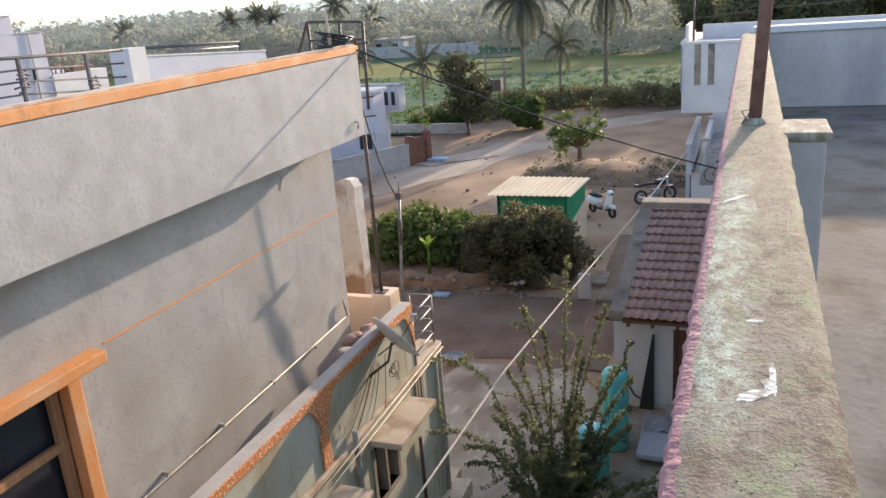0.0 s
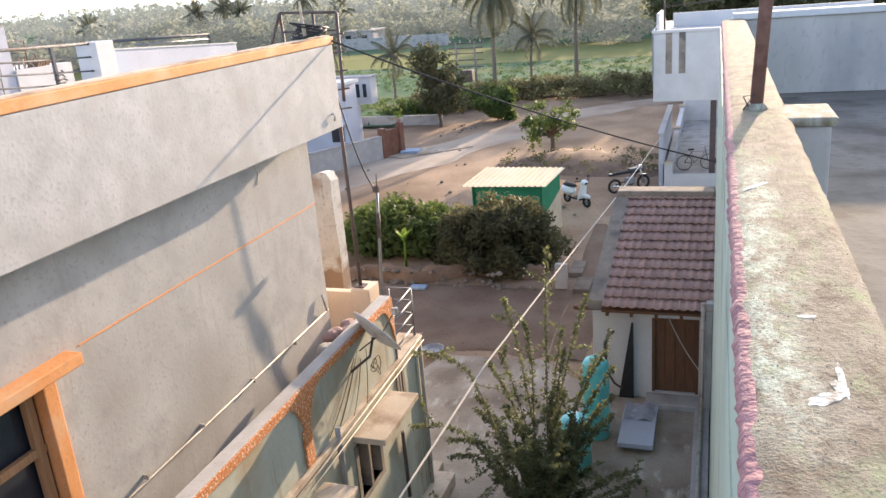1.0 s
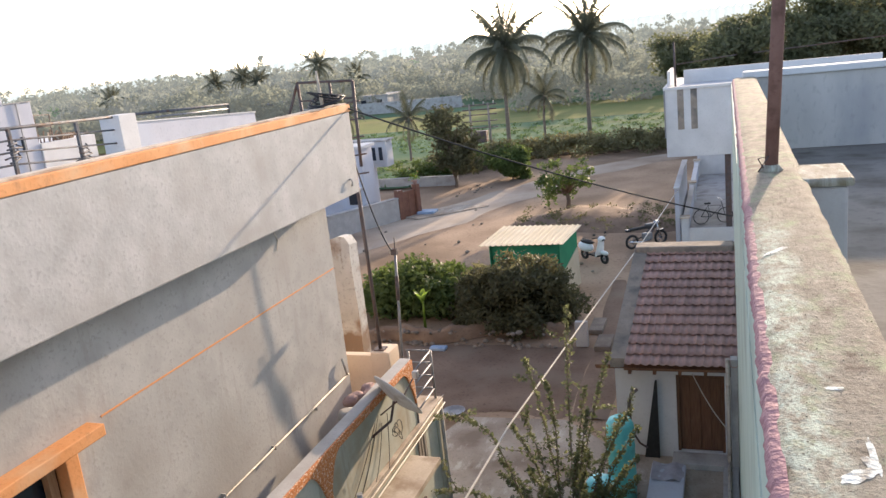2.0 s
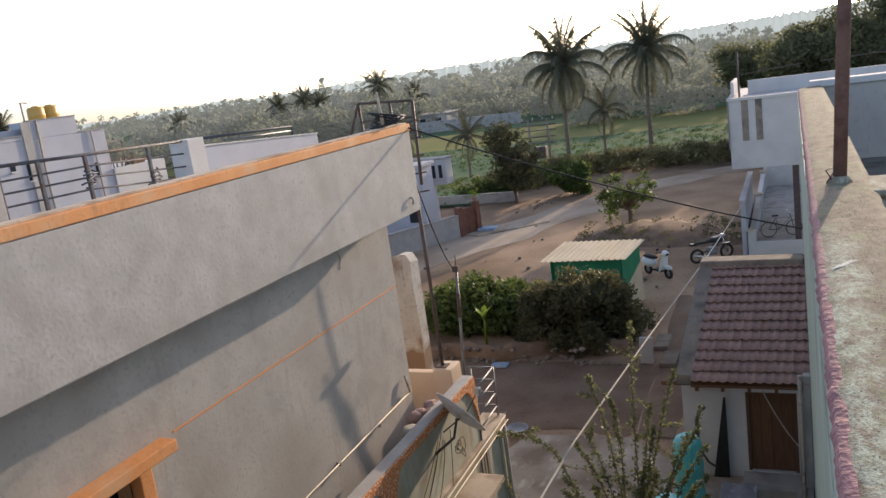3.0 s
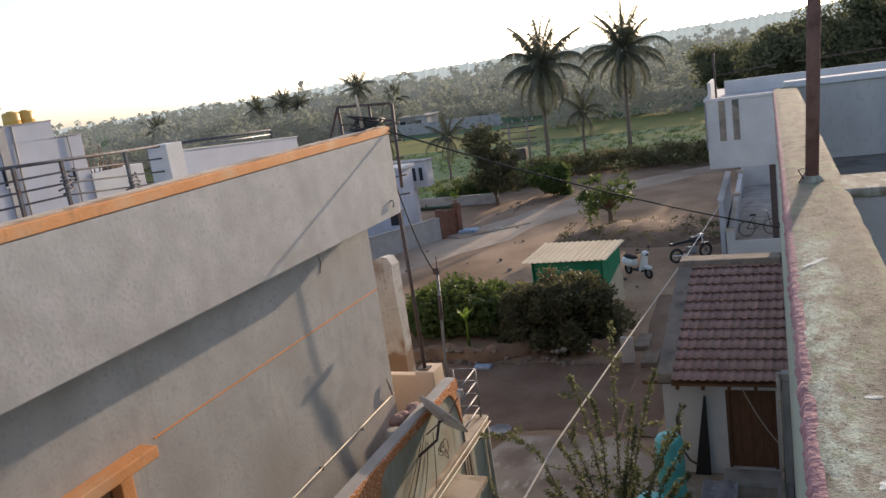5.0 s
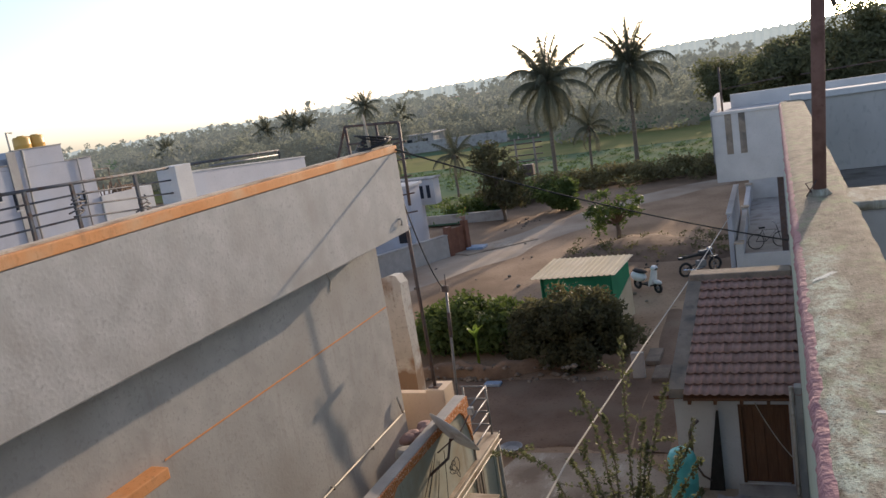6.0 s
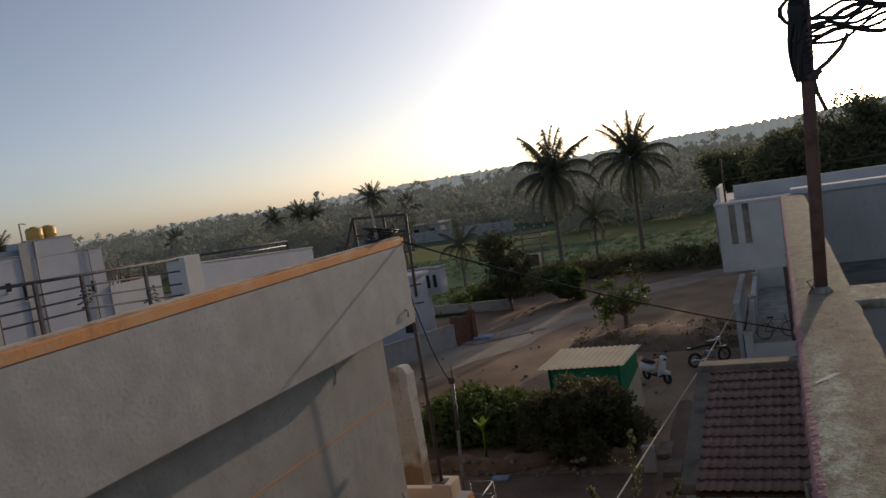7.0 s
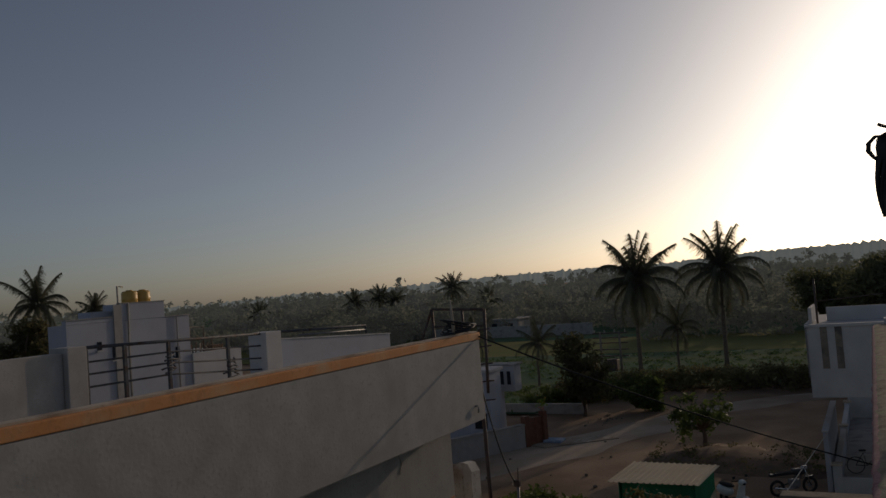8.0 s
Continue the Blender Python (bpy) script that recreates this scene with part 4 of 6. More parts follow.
solo("earth_bank", bm, M["mud"], "low bank of dark dug earth with weeds", "bank", kind="structure")
rng = np.random.default_rng(15)
cl = np.stack([rng.uniform(-9.5, -1.8, 90), rng.uniform(34, 38.5, 90), rng.uniform(0.1, 0.45, 90)], 1)
v, f = leaf_cloud(rng, cl, 22, (0.3, 0.3, 0.14), 0.07)
tagged(new("bank_weeds", leaf_mesh("bank_weeds", v, f, M["hedgeleaf"])), "dry weeds scattered on the earth bank", "weeds", kind="stuff")
bp = thing("banana_plant", "young banana plant with bright yellow-green leaves", "plant", (-9.0, 22.2, 0))
part("stem", tube([(0, 0, 0), (0.02, 0, 0.9)], 0.05, 8, 0.03), M["youngleaf"], bp)
for k in range(5):
    a = k * 1.3 + 0.4
    bm = bmesh.new()
    prev = None
    for i in range(9):
        u = i / 8
        c = Vector((math.cos(a) * 0.3 * u, math.sin(a) * 0.3 * u, 0.85 + 0.75 * u - 0.35 * u * u))
        w = 0.08 * math.sin(math.pi * min(1, 0.1 + 0.9 * u)) + 0.004
        sd = Vector((-math.sin(a), math.cos(a), 0.25)) * w
        cur = [bm.verts.new(c - sd + Vector((0, 0, 0.03))), bm.verts.new(c), bm.verts.new(c + sd)]
        if prev:
            for q in (0, 1):
                bm.faces.new((prev[q], prev[q + 1], cur[q + 1], cur[q])).smooth = True
        prev = cur
    part("leaf", bm, M["youngleaf"], bp)

# cables and rope in the air
solo("overhead_cable", tube(sagging((-4.86, 9.75, 8.0), (0.28, 14.0, 5.25), 0.12, 30), 0.013, 6), M["cable"], "black overhead cable slung between the houses", "cable")
solo("drop_cable", tube(sagging((-4.80, 9.93, 7.4), (-4.70, 10.74, 5.60), 0.23, 20), 0.011, 6), M["cable"], "thin black drop cable to the mast", "cable")
solo("clothes_rope", tube([(-4.28, -5, 3.1), (-3.2, 1.0, 3.0), (-3.0, 5.0, 3.12), (-2.95, 6.6, 3.17), (-2.81, 9.8, 3.24), (-2.56, 15, 2.98), (-2.2, 22, 2.6), (-1.67, 33, 2.13)], 0.016, 6), M["rope"], "pale rope stretched across the lane", "rope")


def poly(bm, pts, off):
    a = [bm.verts.new(p) for p in pts]
    b = [bm.verts.new(Vector(p) - Vector(off)) for p in pts]
    bm.faces.new(a); bm.faces.new(b[::-1])
    for i in range(len(a)):
        j = (i + 1) % len(a)
        bm.faces.new((a[i], b[i], b[j], a[j]))
    return bm


# ---- own terrace ----
own = thing("own_building", "mint-green building with a cement-topped terrace parapet", "building", (4, 6, 0))
op = lambda n, bm, m, lab="": fix(part(n, bm, m, own, lab))


def fix(ob):
    ob.matrix_parent_inverse = Matrix.Translation(-own.matrix_basis.translation)
    return ob


op("side_wall", boxes((0.32, 0.52, -4, 20.0, 0, 7.05), (0.52, 9, 19.8, 20, 0, 7.05), (8.8, 9, -4, 19.8, 0, 7.05), (0.52, 8.8, -4, -3.8, 0, 7.05)), M["mint"], "mint-green plastered side wall")
op("terrace_floor", boxes((0.53, 8.79, -3.79, 19.79, 7.0, 7.17)), M["roofgrey"], "grey screed terrace floor")
op("parapet_wall", boxes((0.325, 0.50, -4, 8.7, 7.055, 7.86)), M["mint"])
op("back_wall", boxes((0.505, 9, 8.7, 8.85, 7.175, 7.93)), M["stained"], "stained whitewashed terrace wall")
op("back_wall_coping", boxes((0.40, 9, 8.66, 8.9, 7.935, 8.0), bevel=0.01), M["whitewall"], "white wall coping")
# rough cement cap of the parapet
bm = bmesh.new()
ny, nx = 480, 14
for j in range(ny + 1):
    y = -3.5 + 12.15 * j / ny
    e0 = 0.30 + 0.010 * noise.noise((0, y * 9, 1)) + 0.006 * noise.noise((0, y * 37, 2))
    e1 = 0.52 + 0.004 * noise.noise((0, y * 7, 4)) + 0.003 * noise.noise((0, y * 31, 5))
    for i in range(nx + 1):
        u = i / nx
        x = e0 + (e1 - e0) * u
        z = 7.95 - 0.012 * (abs(2 * u - 1) ** 6) + 0.0006 * noise.noise((x * 14, y * 14, 0)) + 0.0005 * noise.noise((x * 60, y * 60, 3))
        bm.verts.new((x, y, z))
bm.verts.ensure_lookup_table()
for j in range(ny):
    for i in range(nx):
        a = j * (nx + 1) + i
        bm.faces.new([bm.verts[k] for k in (a, a + 1, a + nx + 2, a + nx + 1)]).smooth = True
op("cap", bm, M["captop"], "rough mossy cement cap with lime stains")
op("cap_core", boxes((0.315, 0.505, -3.5, 8.65, 7.862, 7.93)), M["cap"])
# maroon paint drips along the outer edge
bm = bmesh.new()
prev = None
for j in range(700):
    y = -3.4 + 12.0 * j / 699
    o = 0.010 + 0.010 * abs(noise.noise((y * 20, 0, 0))) + 0.006 * noise.noise((y * 55, 3, 0))
    lo = 7.885 + 0.03 * noise.noise((y * 12, 7, 0))
    cur = [bm.verts.new(c) for c in ((0.314, y, 7.944), (0.302 - o * 0.5, y, 7.94), (0.30 - o, y, 7.92), (0.305 - o * 0.6, y, lo), (0.318, y, lo - 0.01))]
    if prev:
        for k in range(4):
            bm.faces.new((prev[k], prev[k + 1], cur[k + 1], cur[k])).smooth = True
    prev = cur
op("edge_drip", bm, M["purple"], "bumpy maroon painted edge")


def blotch(cx, cy, rx, ry, seed, n=44, turn=0.0):
    bm = bmesh.new()
    c = bm.verts.new((cx, cy, 7.9509))
    ring = []
    for k in range(n):
        a = 2 * math.pi * k / n
        r = 1 + 0.5 * noise.noise((math.cos(a) * 1.7, math.sin(a) * 1.7, seed)) + 0.15 * noise.noise((math.cos(a) * 5, math.sin(a) * 5, seed + 4))
        dx, dy = rx * r * math.cos(a), ry * r * math.sin(a)
        ring.append(bm.verts.new((cx + dx * math.cos(turn) - dy * math.sin(turn), cy + dx * math.sin(turn) + dy * math.cos(turn), 7.9507)))
    for k in range(n):
        bm.faces.new((c, ring[k], ring[(k + 1) % n])).smooth = True
    return bm


for cx, cy, rx, ry, sd, tn in ((0.405, 0.995, 0.015, 0.007, 1, 0), (0.406, 0.716, 0.034, 0.012, 2, 0.75), (0.429, 0.775, 0.005, 0.048, 3, 0.0), (0.424, 0.745, 0.010, 0.022, 5, 0.3), (0.36, 1.87, 0.008, 0.06, 7, -0.6)):
    op("lime_splash", blotch(cx, cy, rx, ry, sd, turn=tn), M["caplight"], "pale lime splash")
rg = random.Random(8)
bm = bmesh.new()
for k in range(900):
    y = -0.6 + 8.0 * rg.random() ** 1.3
    x = rg.uniform(0.312, 0.508)
    r = rg.uniform(0.0006, 0.0018)
    bmesh.ops.create_icosphere(bm, subdivisions=1, radius=r, matrix=Matrix.Translation((x, y, 7.951)) @ Matrix.Diagonal((1, rg.uniform(0.7, 1.6), 0.6, 1)))
tagged(op("grit", bm, M["cap"], "loose cement grit"), kind="stuff")
# pier on the inner side
bm = boxes((0.49, 0.665, 2.91, 3.21, 7.175, 7.91), bevel=0.012)
op("pier", bm, M["cement"], "stained cement pier")
op("pier_cap", boxes((0.475, 0.685, 2.89, 3.23, 7.912, 7.945), bevel=0.012), M["cap"])
# antenna mast with knotted cable
am = thing("antenna_mast", "rusty iron antenna mast wrapped in knotted cable", "antenna mast", (0.405, 3.1, 7.945))
part("pole", tube([(0, 0, 0), (0.03, 0, 0.6), (0.062, 0, 1.19)], 0.026, 12), M["rust"], am)
part("collar", bm_lathe(bmesh.new(), [(0.05, 0), (0.045, 0.01), (0.03, 0.03)], 14), M["cap"], am)
rg = random.Random(4)
for k in range(11):
    a, r = k * 2.4, 0.020 + 0.010 * rg.random()
    bulge = 0.014 if k % 2 else 0.006
    pts = [(0.03 + 0.02 * u + (r + bulge * math.sin(math.pi * u)) * math.cos(a + 1.6 * u) - 0.012 * math.sin(math.pi * u), (r + bulge * math.sin(math.pi * u)) * math.sin(a + 1.6 * u), 0.86 + 0.31 * u) for u in [i / 16 for i in range(17)]]
    part("cable_run", tube(pts, 0.008, 6), M["cable"], am)
for k in range(9):
    z0 = 0.87 + 0.035 * k
    pts = [(0.04 + 0.031 * math.cos(i * 0.5 + k), 0.031 * math.sin(i * 0.5 + k), z0 + 0.006 * i) for i in range(15)]
    part("cable_wrap", tube(pts, 0.007, 6), M["cable"], am)
part("tape_bulge", bm_lathe(bmesh.new(), [(0.026, 0.86), (0.032, 0.88), (0.036, 0.93), (0.034, 0.99), (0.030, 1.04), (0.030, 1.07), (0.036, 1.10), (0.038, 1.14), (0.030, 1.175)], 18, (0.036, 0, 0)), M["cable"], am)
for k in range(4):
    w = 0.020 + 0.008 * k
    part("cable_loop", tube([(0.045, 0.01 * k, 1.18), (0.015 - w * 0.4, 0, 1.185), (-0.008 - w * 0.5, 0.005 * k, 1.16), (-0.012 - w * 0.5, 0, 1.13), (0.0 - w * 0.3, 0, 1.10), (0.025, 0, 1.07)], 0.0045, 6), M["cable"], am)
for k in range(8):
    dz, ph = 0.030 * (k % 4), 0.8 * k
    pts = [(0.04 + 0.55 * i / 14, 0.015 * math.sin(i * 0.7 + ph), 1.00 + dz + 0.035 * math.sin(i * 0.62 + ph) * min(1, 0.25 * i) + 0.004 * i) for i in range(15)]
    part("slung_cable", tube(pts, 0.006 + 0.003 * (k % 3 == 0), 6), M["cable"], am)
part("arm", tube([(0.055, 0, 0.875), (0.12, 0, 0.915), (0.175, 0, 0.965), (0.205, 0, 1.01)], 0.0095, 8), M["iron"], am)
part("clamp", boxes((0.02, 0.085, -0.03, 0.03, 0.855, 0.885), bevel=0.01), M["iron"], am)
part("clamp_bolt", tube([(0.06, -0.02, 0.87), (0.095, -0.02, 0.89)], 0.012, 8), M["iron"], am)
part("stay", tube([(0.065, 0, 0.86), (0.075, 0, 0.80), (0.098, 0, 0.73)], 0.008, 6), M["iron"], am)
part("wire_end", tube([(-0.03, -0.02, 0.02), (-0.05, -0.03, 0.06), (-0.01, -0.04, 0.07), (-0.05, -0.05, 0.01)], 0.003, 5), M["iron"], am)
for z, y, w in ((8.35, 12.0, 0.008),):
    solo("terrace_wire", tube(sagging((0.6, y, z - 0.3), (9, y, z + 0.15), 0.05), w, 5), M["iron"], "thin wire above the terrace wall", "wire")

# ---- tiled house beside the yard ----
th = thing("tiled_house", "small whitewashed house with a clay tile roof", "house", (-0.9, 16.5, 0))
tp = lambda n, bm, m, lab="", par=None: tfix(part(n, bm, m, par or th, lab))


def tfix(ob):
    ob.matrix_parent_inverse = Matrix.Translation(-th.matrix_basis.translation)
    return ob


DX0, DX1, DZ0, DZ1 = -0.84, 0.07, 0.2, 1.86
tp("front_wall", boxes((-2.02, DX0, 14.93, 15.13, 0, 2.34), (DX0, DX1, 14.93, 15.13, DZ1, 2.34), (DX1, 0.31, 14.93, 15.13, 0, 2.34), (DX0, DX1, 14.93, 15.13, 0, DZ0)), M["whitewall"])
bm = bmesh.new()
for x0, x1 in ((-2.02, -1.82),):
    vs = [[bm.verts.new((x + 0.012 + 0.048 * (min(y, 18.4) - 14.48), y, z)) for y, z in ((15.13, 0), (21.8, 0), (21.8, 2.3), (18.40, 3.38), (15.13, 2.30))] for x in (x0, x1)]
    bm.faces.new(vs[0]); bm.faces.new(vs[1][::-1])
    for k in range(5):
        bm.faces.new((vs[0][k], vs[0][(k + 1) % 5], vs[1][(k + 1) % 5], vs[1][k]))
tp("gable_wall", bm, M["whitewall"])
tp("rear_wall", boxes((-1.82, 0.31, 21.6, 21.8, 0, 2.4)), M["whitewall"])
door = tp("door", boxes((DX0 + 0.06, DX1 - 0.06, 15.02, 15.06, DZ0, DZ1 - 0.06)), M["timber"], "dark brown plank door")
for k in range(4):
    x = DX0 + 0.07 + 0.195 * k
    part("plank", boxes((x, x + 0.185, 14.995, 15.018, DZ0 + 0.02, DZ1 - 0.08), bevel=0.005), M["timber"], door)
part("frame", boxes((DX0, DX0 + 0.06, 14.95, 15.08, DZ0, DZ1), (DX1 - 0.06, DX1, 14.95, 15.08, DZ0, DZ1), (DX0 + 0.06, DX1 - 0.06, 14.95, 15.08, DZ1 - 0.06, DZ1), bevel=0.005), M["timber"], door)
tp("step", boxes((DX0 - 0.1, 0.3, 14.45, 14.92, 0.06, 0.19), bevel=0.015), M["cement"])
# roof deck, verge and ridge
EY, EZ, RY, RZ = 14.48, 2.22, 18.40, 3.53
SL = (RZ - EZ) / (RY - EY)
skew = lambda y: 0.04 + 0.048 * max(0.0, min(y, RY) - EY)
zr = lambda y: EZ + (y - EY) * SL if y < RY else RZ - (y - RY) * SL


def slab_roof(x0, x1, t0, t1, ya=EY, yb=22.2):
    bm = bmesh.new()
    ring = [(ya, zr(ya)), (RY, RZ), (yb, zr(yb))]
    vs = [[bm.verts.new((x + (skew(y) if x < 0.29 else 0), y, z + t)) for t in (t0, t1) for y, z in ring] for x in (x0, x1)]
    a, b = vs
    for q in ((0, 1, 4, 3), (1, 2, 5, 4)):
        bm.faces.new([a[k] for k in q]); bm.faces.new([b[k] for k in q[::-1]])
    for i, j in ((0, 1), (1, 2), (2, 5), (5, 4), (4, 3), (3, 0)):
        bm.faces.new((a[i], a[j], b[j], b[i]))
    return bm


tp("roof_deck", slab_roof(-1.82, 0.30, -0.10, -0.05), M["timber"])
tp("verge", slab_roof(-2.10, -1.80, -0.12, 0.07, EY + 0.1), M["oldcement"], "grey cement verge band")
tp("ridge_band", boxes((-1.86, 0.30, RY - 0.30, RY + 0.20, RZ - 0.06, RZ + 0.10), bevel=0.04), M["oldcement"], "grey cement ridge band")
for k in range(5):
    x = -1.7 + 0.47 * k
    tp("rafter", boxes((x, x + 0.06, EY - 0.02, 15.0, EZ - 0.17, EZ - 0.10)), M["timber"])
for k in range(3):
    tp("eave_pole", tube([(-2.35, EY + 0.1 + 0.05 * k, EZ - 0.05 - 0.045 * k), (-1.7, EY + 0.14 + 0.05 * k, EZ - 0.06 - 0.04 * k)], 0.02, 6), M["timber"])
# clay tiles, one by one
ROWS, COLS = 13, 13
tw, tl = 2.1 / COLS, math.hypot(RY - EY, RZ - EZ) / ROWS
bm = bmesh.new()
prof = [(0.0, 0.030), (0.03, 0.034), (0.06, 0.012), (0.10, 0.004), (0.14, 0.004), (0.17, 0.014), (0.20, 0.036), (0.222, 0.030)]
loops = []
for y, dz in ((-0.045, 0.066), (tl + 0.03, -0.004)):
    for t in (0.0, -0.016):
        loops.append([bm.verts.new((x * tw / 0.21, y, z + dz + t)) for x, z in prof])
a, b, c, d = loops
for k in range(len(prof) - 1):
    bm.faces.new((a[k], a[k + 1], c[k + 1], c[k])).smooth = True
    bm.faces.new((b[k + 1], b[k], d[k], d[k + 1]))
    bm.faces.new((a[k + 1], a[k], b[k], b[k + 1]))
tile_mesh = mesh_of("tile", bm, M["tile"])
rg = random.Random(12)
ang = math.degrees(math.atan(SL))
for r in range(ROWS):
    for c in range(COLS):
        y = EY + (RY - EY) * r / ROWS
        if -1.80 + tw * c + skew(y) + tw > 0.44:
            continue
        ob = new("tile", tile_mesh)
        ob.parent = th
        ob.matrix_basis = pose(-1.80 + tw * c + skew(y) + 0.9 + rg.uniform(-0.005, 0.005), y - 16.5 + rg.uniform(-0.012, 0.012), zr(y) + rg.uniform(-0.003, 0.004), ang + rg.uniform(-0.8, 0.8), rg.uniform(-1, 1), rg.uniform(-1, 1))
bm = bmesh.new()
for r in range(11):
    y = RY + 0.15 + r * 0.32
    bm_box(bm, -1.8, 0.3, y, y + 0.34, zr(y + 0.3) - 0.02, zr(y + 0.3) + 0.03)
tp("rear_tiles", bm, M["tile"])

# ---- yard things ----
tank = thing("teal_tank", "tall teal plastic water drum in the yard", "water drum", (-1.75, 13.3, 0.06))
part("body", bm_lathe(bmesh.new(), [(0.22, 0), (0.25, 0.03), (0.255, 0.5), (0.265, 0.52), (0.255, 0.56), (0.255, 1.05), (0.265, 1.07), (0.255, 1.1), (0.25, 1.5), (0.2, 1.6), (0.08, 1.62)], 28), M["teal"], tank)
part("lid", bm_lathe(bmesh.new(), [(0.1, 1.62), (0.1, 1.66), (0.08, 1.67)], 18), M["teal"], tank)
tank2 = thing("teal_tank", "teal plastic water drum half hidden by the shrub", "water drum", (-1.95, 12.1, 0.06))
part("body", bm_lathe(bmesh.new(), [(0.24, 0), (0.28, 0.03), (0.285, 0.5), (0.295, 0.52), (0.285, 0.56), (0.28, 0.95), (0.22, 1.04), (0.08, 1.06)], 28), M["teal"], tank2)
pump = thing("hand_pump", "dark iron pipe with a hooked spout", "pump", (-1.62, 13.75, 0.06))
part("pipe", tube([(0, 0, 0), (0, 0, 1.75), (0.05, 0, 1.9), (0.16, 0, 2.0)], 0.035, 8), M["iron"], pump)
part("handle", tube([(0.0, 0, 1.2), (0.18, -0.1, 0.95), (0.32, -0.16, 0.9)], 0.02, 6), M["iron"], pump)
solo("dark_board", poly(bmesh.new(), [(-1.5, 14.86, 0.06), (-1.2, 14.86, 0.06), (-1.2, 14.86, 1.75), (-1.24, 14.86, 1.75)], (0, 0.05, 0)), M["rubber"], "black board leaning on the house wall", "board").matrix_basis = pose(0, 0.03, 0, 0, 0, 0)
ws = thing("washing_stone", "pale stone washing slab with a cloth", "washing stone", (-0.98, 13.5, 0.06))
part("slab", boxes((-0.32, 0.32, -0.75, 0.75, 0.12, 0.22), bevel=0.02), M["bluewall"], ws)
part("foot", boxes((-0.28, 0.28, -0.6, -0.45, 0, 0.12), (-0.28, 0.28, 0.45, 0.6, 0, 0.12), bevel=0.015), M["rock"], ws)
bm = bmesh.new()
for j in range(13):
    for i in range(13):
        x, y = -0.3 + 0.6 * i / 12, 0.1 + 0.65 * j / 12
        bm.verts.new((x - 0.98, y + 13.5, 0.30 + 0.03 * noise.noise((x * 6, y * 6, 0)) + 0.02 * math.sin(x * 14)))
bm.verts.ensure_lookup_table()
for j in range(12):
    for i in range(12):
        k = j * 13 + i
        bm.faces.new([bm.verts[q] for q in (k, k + 1, k + 14, k + 13)]).smooth = True
solo("cloth", bm, M["cloth"], "rumpled grey-brown cloth drying on the washing stone", "cloth")
for x0, x1, y0, y1, nm in ((-3.75, -3.35, 21.9, 23.0, "stone_slab"), (-3.4, -2.95, 20.6, 21.6, "stone_slab")):
    solo(nm, boxes((x0, x1, y0, y1, 0.0, 0.14), bevel=0.02), M["rock"], "flat pale stone slab lying on the path", "stone slab", "path slabs")
solo("upright_slab", boxes((-3.95, -3.6, 20.9, 21.05, 0, 0.75), bevel=0.02), M["cement"], "dark upright stone slab at the path", "stone slab")
basin = thing("metal_basin", "shallow grey metal basin on the ground", "basin", (-6.1, 16.3, 0.07))
part("bowl", bm_lathe(bmesh.new(), [(0.12, 0), (0.2, 0.02), (0.26, 0.09), (0.275, 0.095), (0.25, 0.085), (0.18, 0.03)], 24), M["greyiron"], basin)
solo("yard_pipe", tube([(0.14, 9, 0.26), (0.14, 14.3, 0.28), (0.14, 14.38, 0.35), (0.14, 14.38, 2.45)], 0.04, 8), M["pvc"], "white pipe along the foot of the mint wall", "pipe")
solo("yard_kerb", boxes((0.02, 0.30, 6, 14.4, 0.06, 0.22), bevel=0.015), M["cement"], "low cement ledge against the mint wall", "kerb", kind="structure")
solo("door_rope", tube(sagging((-0.52, 14.9, 1.90), (0.14, 14.88, 0.72), 0.10, 16), 0.011, 5), M["rope"], "thin pale rope slung from the eave to a hook", "rope")
solo("pipe_pier", boxes((0.19, 0.315, 14.42, 14.62, 0.06, 2.42), bevel=0.012), M["cement"], "narrow cement pier against the mint wall", "pier")
# low mud wall with loose stones
bm = bmesh.new()
prev = None
for i in range(60):
    x = -10.6 + 6.2 * i / 59
    y = 20.9 + 0.25 * math.sin(i * 0.2) + 0.02 * i
    h = 0.42 + 0.14 * noise.noise((x * 2, 0, 0)) + 0.08 * noise.noise((x * 6.5, 2, 0))
    cur = [bm.verts.new(c) for c in ((x, y - 0.22, 0), (x, y - 0.15, h * 0.8), (x, y, h), (x, y + 0.2, h * 0.8), (x, y + 0.25, 0))]
    if prev:
        for k in range(4):
            bm.faces.new((prev[k], prev[k + 1], cur[k + 1], cur[k])).smooth = True
    prev = cur
solo("mud_wall", bm, M["mud"], "low crumbling mud wall along the garden", "wall")
bm = bmesh.new()
bmesh.ops.create_icosphere(bm, subdivisions=2, radius=0.12)
for vtx in bm.verts:
    vtx.co += Vector(noise.noise_vector(vtx.co * 9)) * 0.035
stone_mesh = mesh_of("stone", bm, M["rock"])
rg = random.Random(3)
for k in range(110):
    x, y = (-10.3 + 5.8 * rg.random(), 20.75 + 0.5 * rg.random()) if k >= 60 else rg.choice(((-10 + 5.5 * rg.random(), 20.6 + rg.random() * 0.6), (-17 + 13 * rg.random(), 28 + 14 * rg.random()), (-15.5 + 2 * rg.random(), 44 + 4 * rg.random())))
    ob = tagged(new("stone", stone_mesh), "rough loose stone lying on bare earth", "stone", "loose stones")
    s = rg.uniform(0.25, 0.8)
    ob.matrix_basis = pose(x, y, 0.34 if k >= 60 and 20.9 < y < 21.15 else 0.03, 0, 0, rg.uniform(0, 360)) @ Matrix.Diagonal((s, s * rg.uniform(0.7, 1.3), s * 0.7, 1))
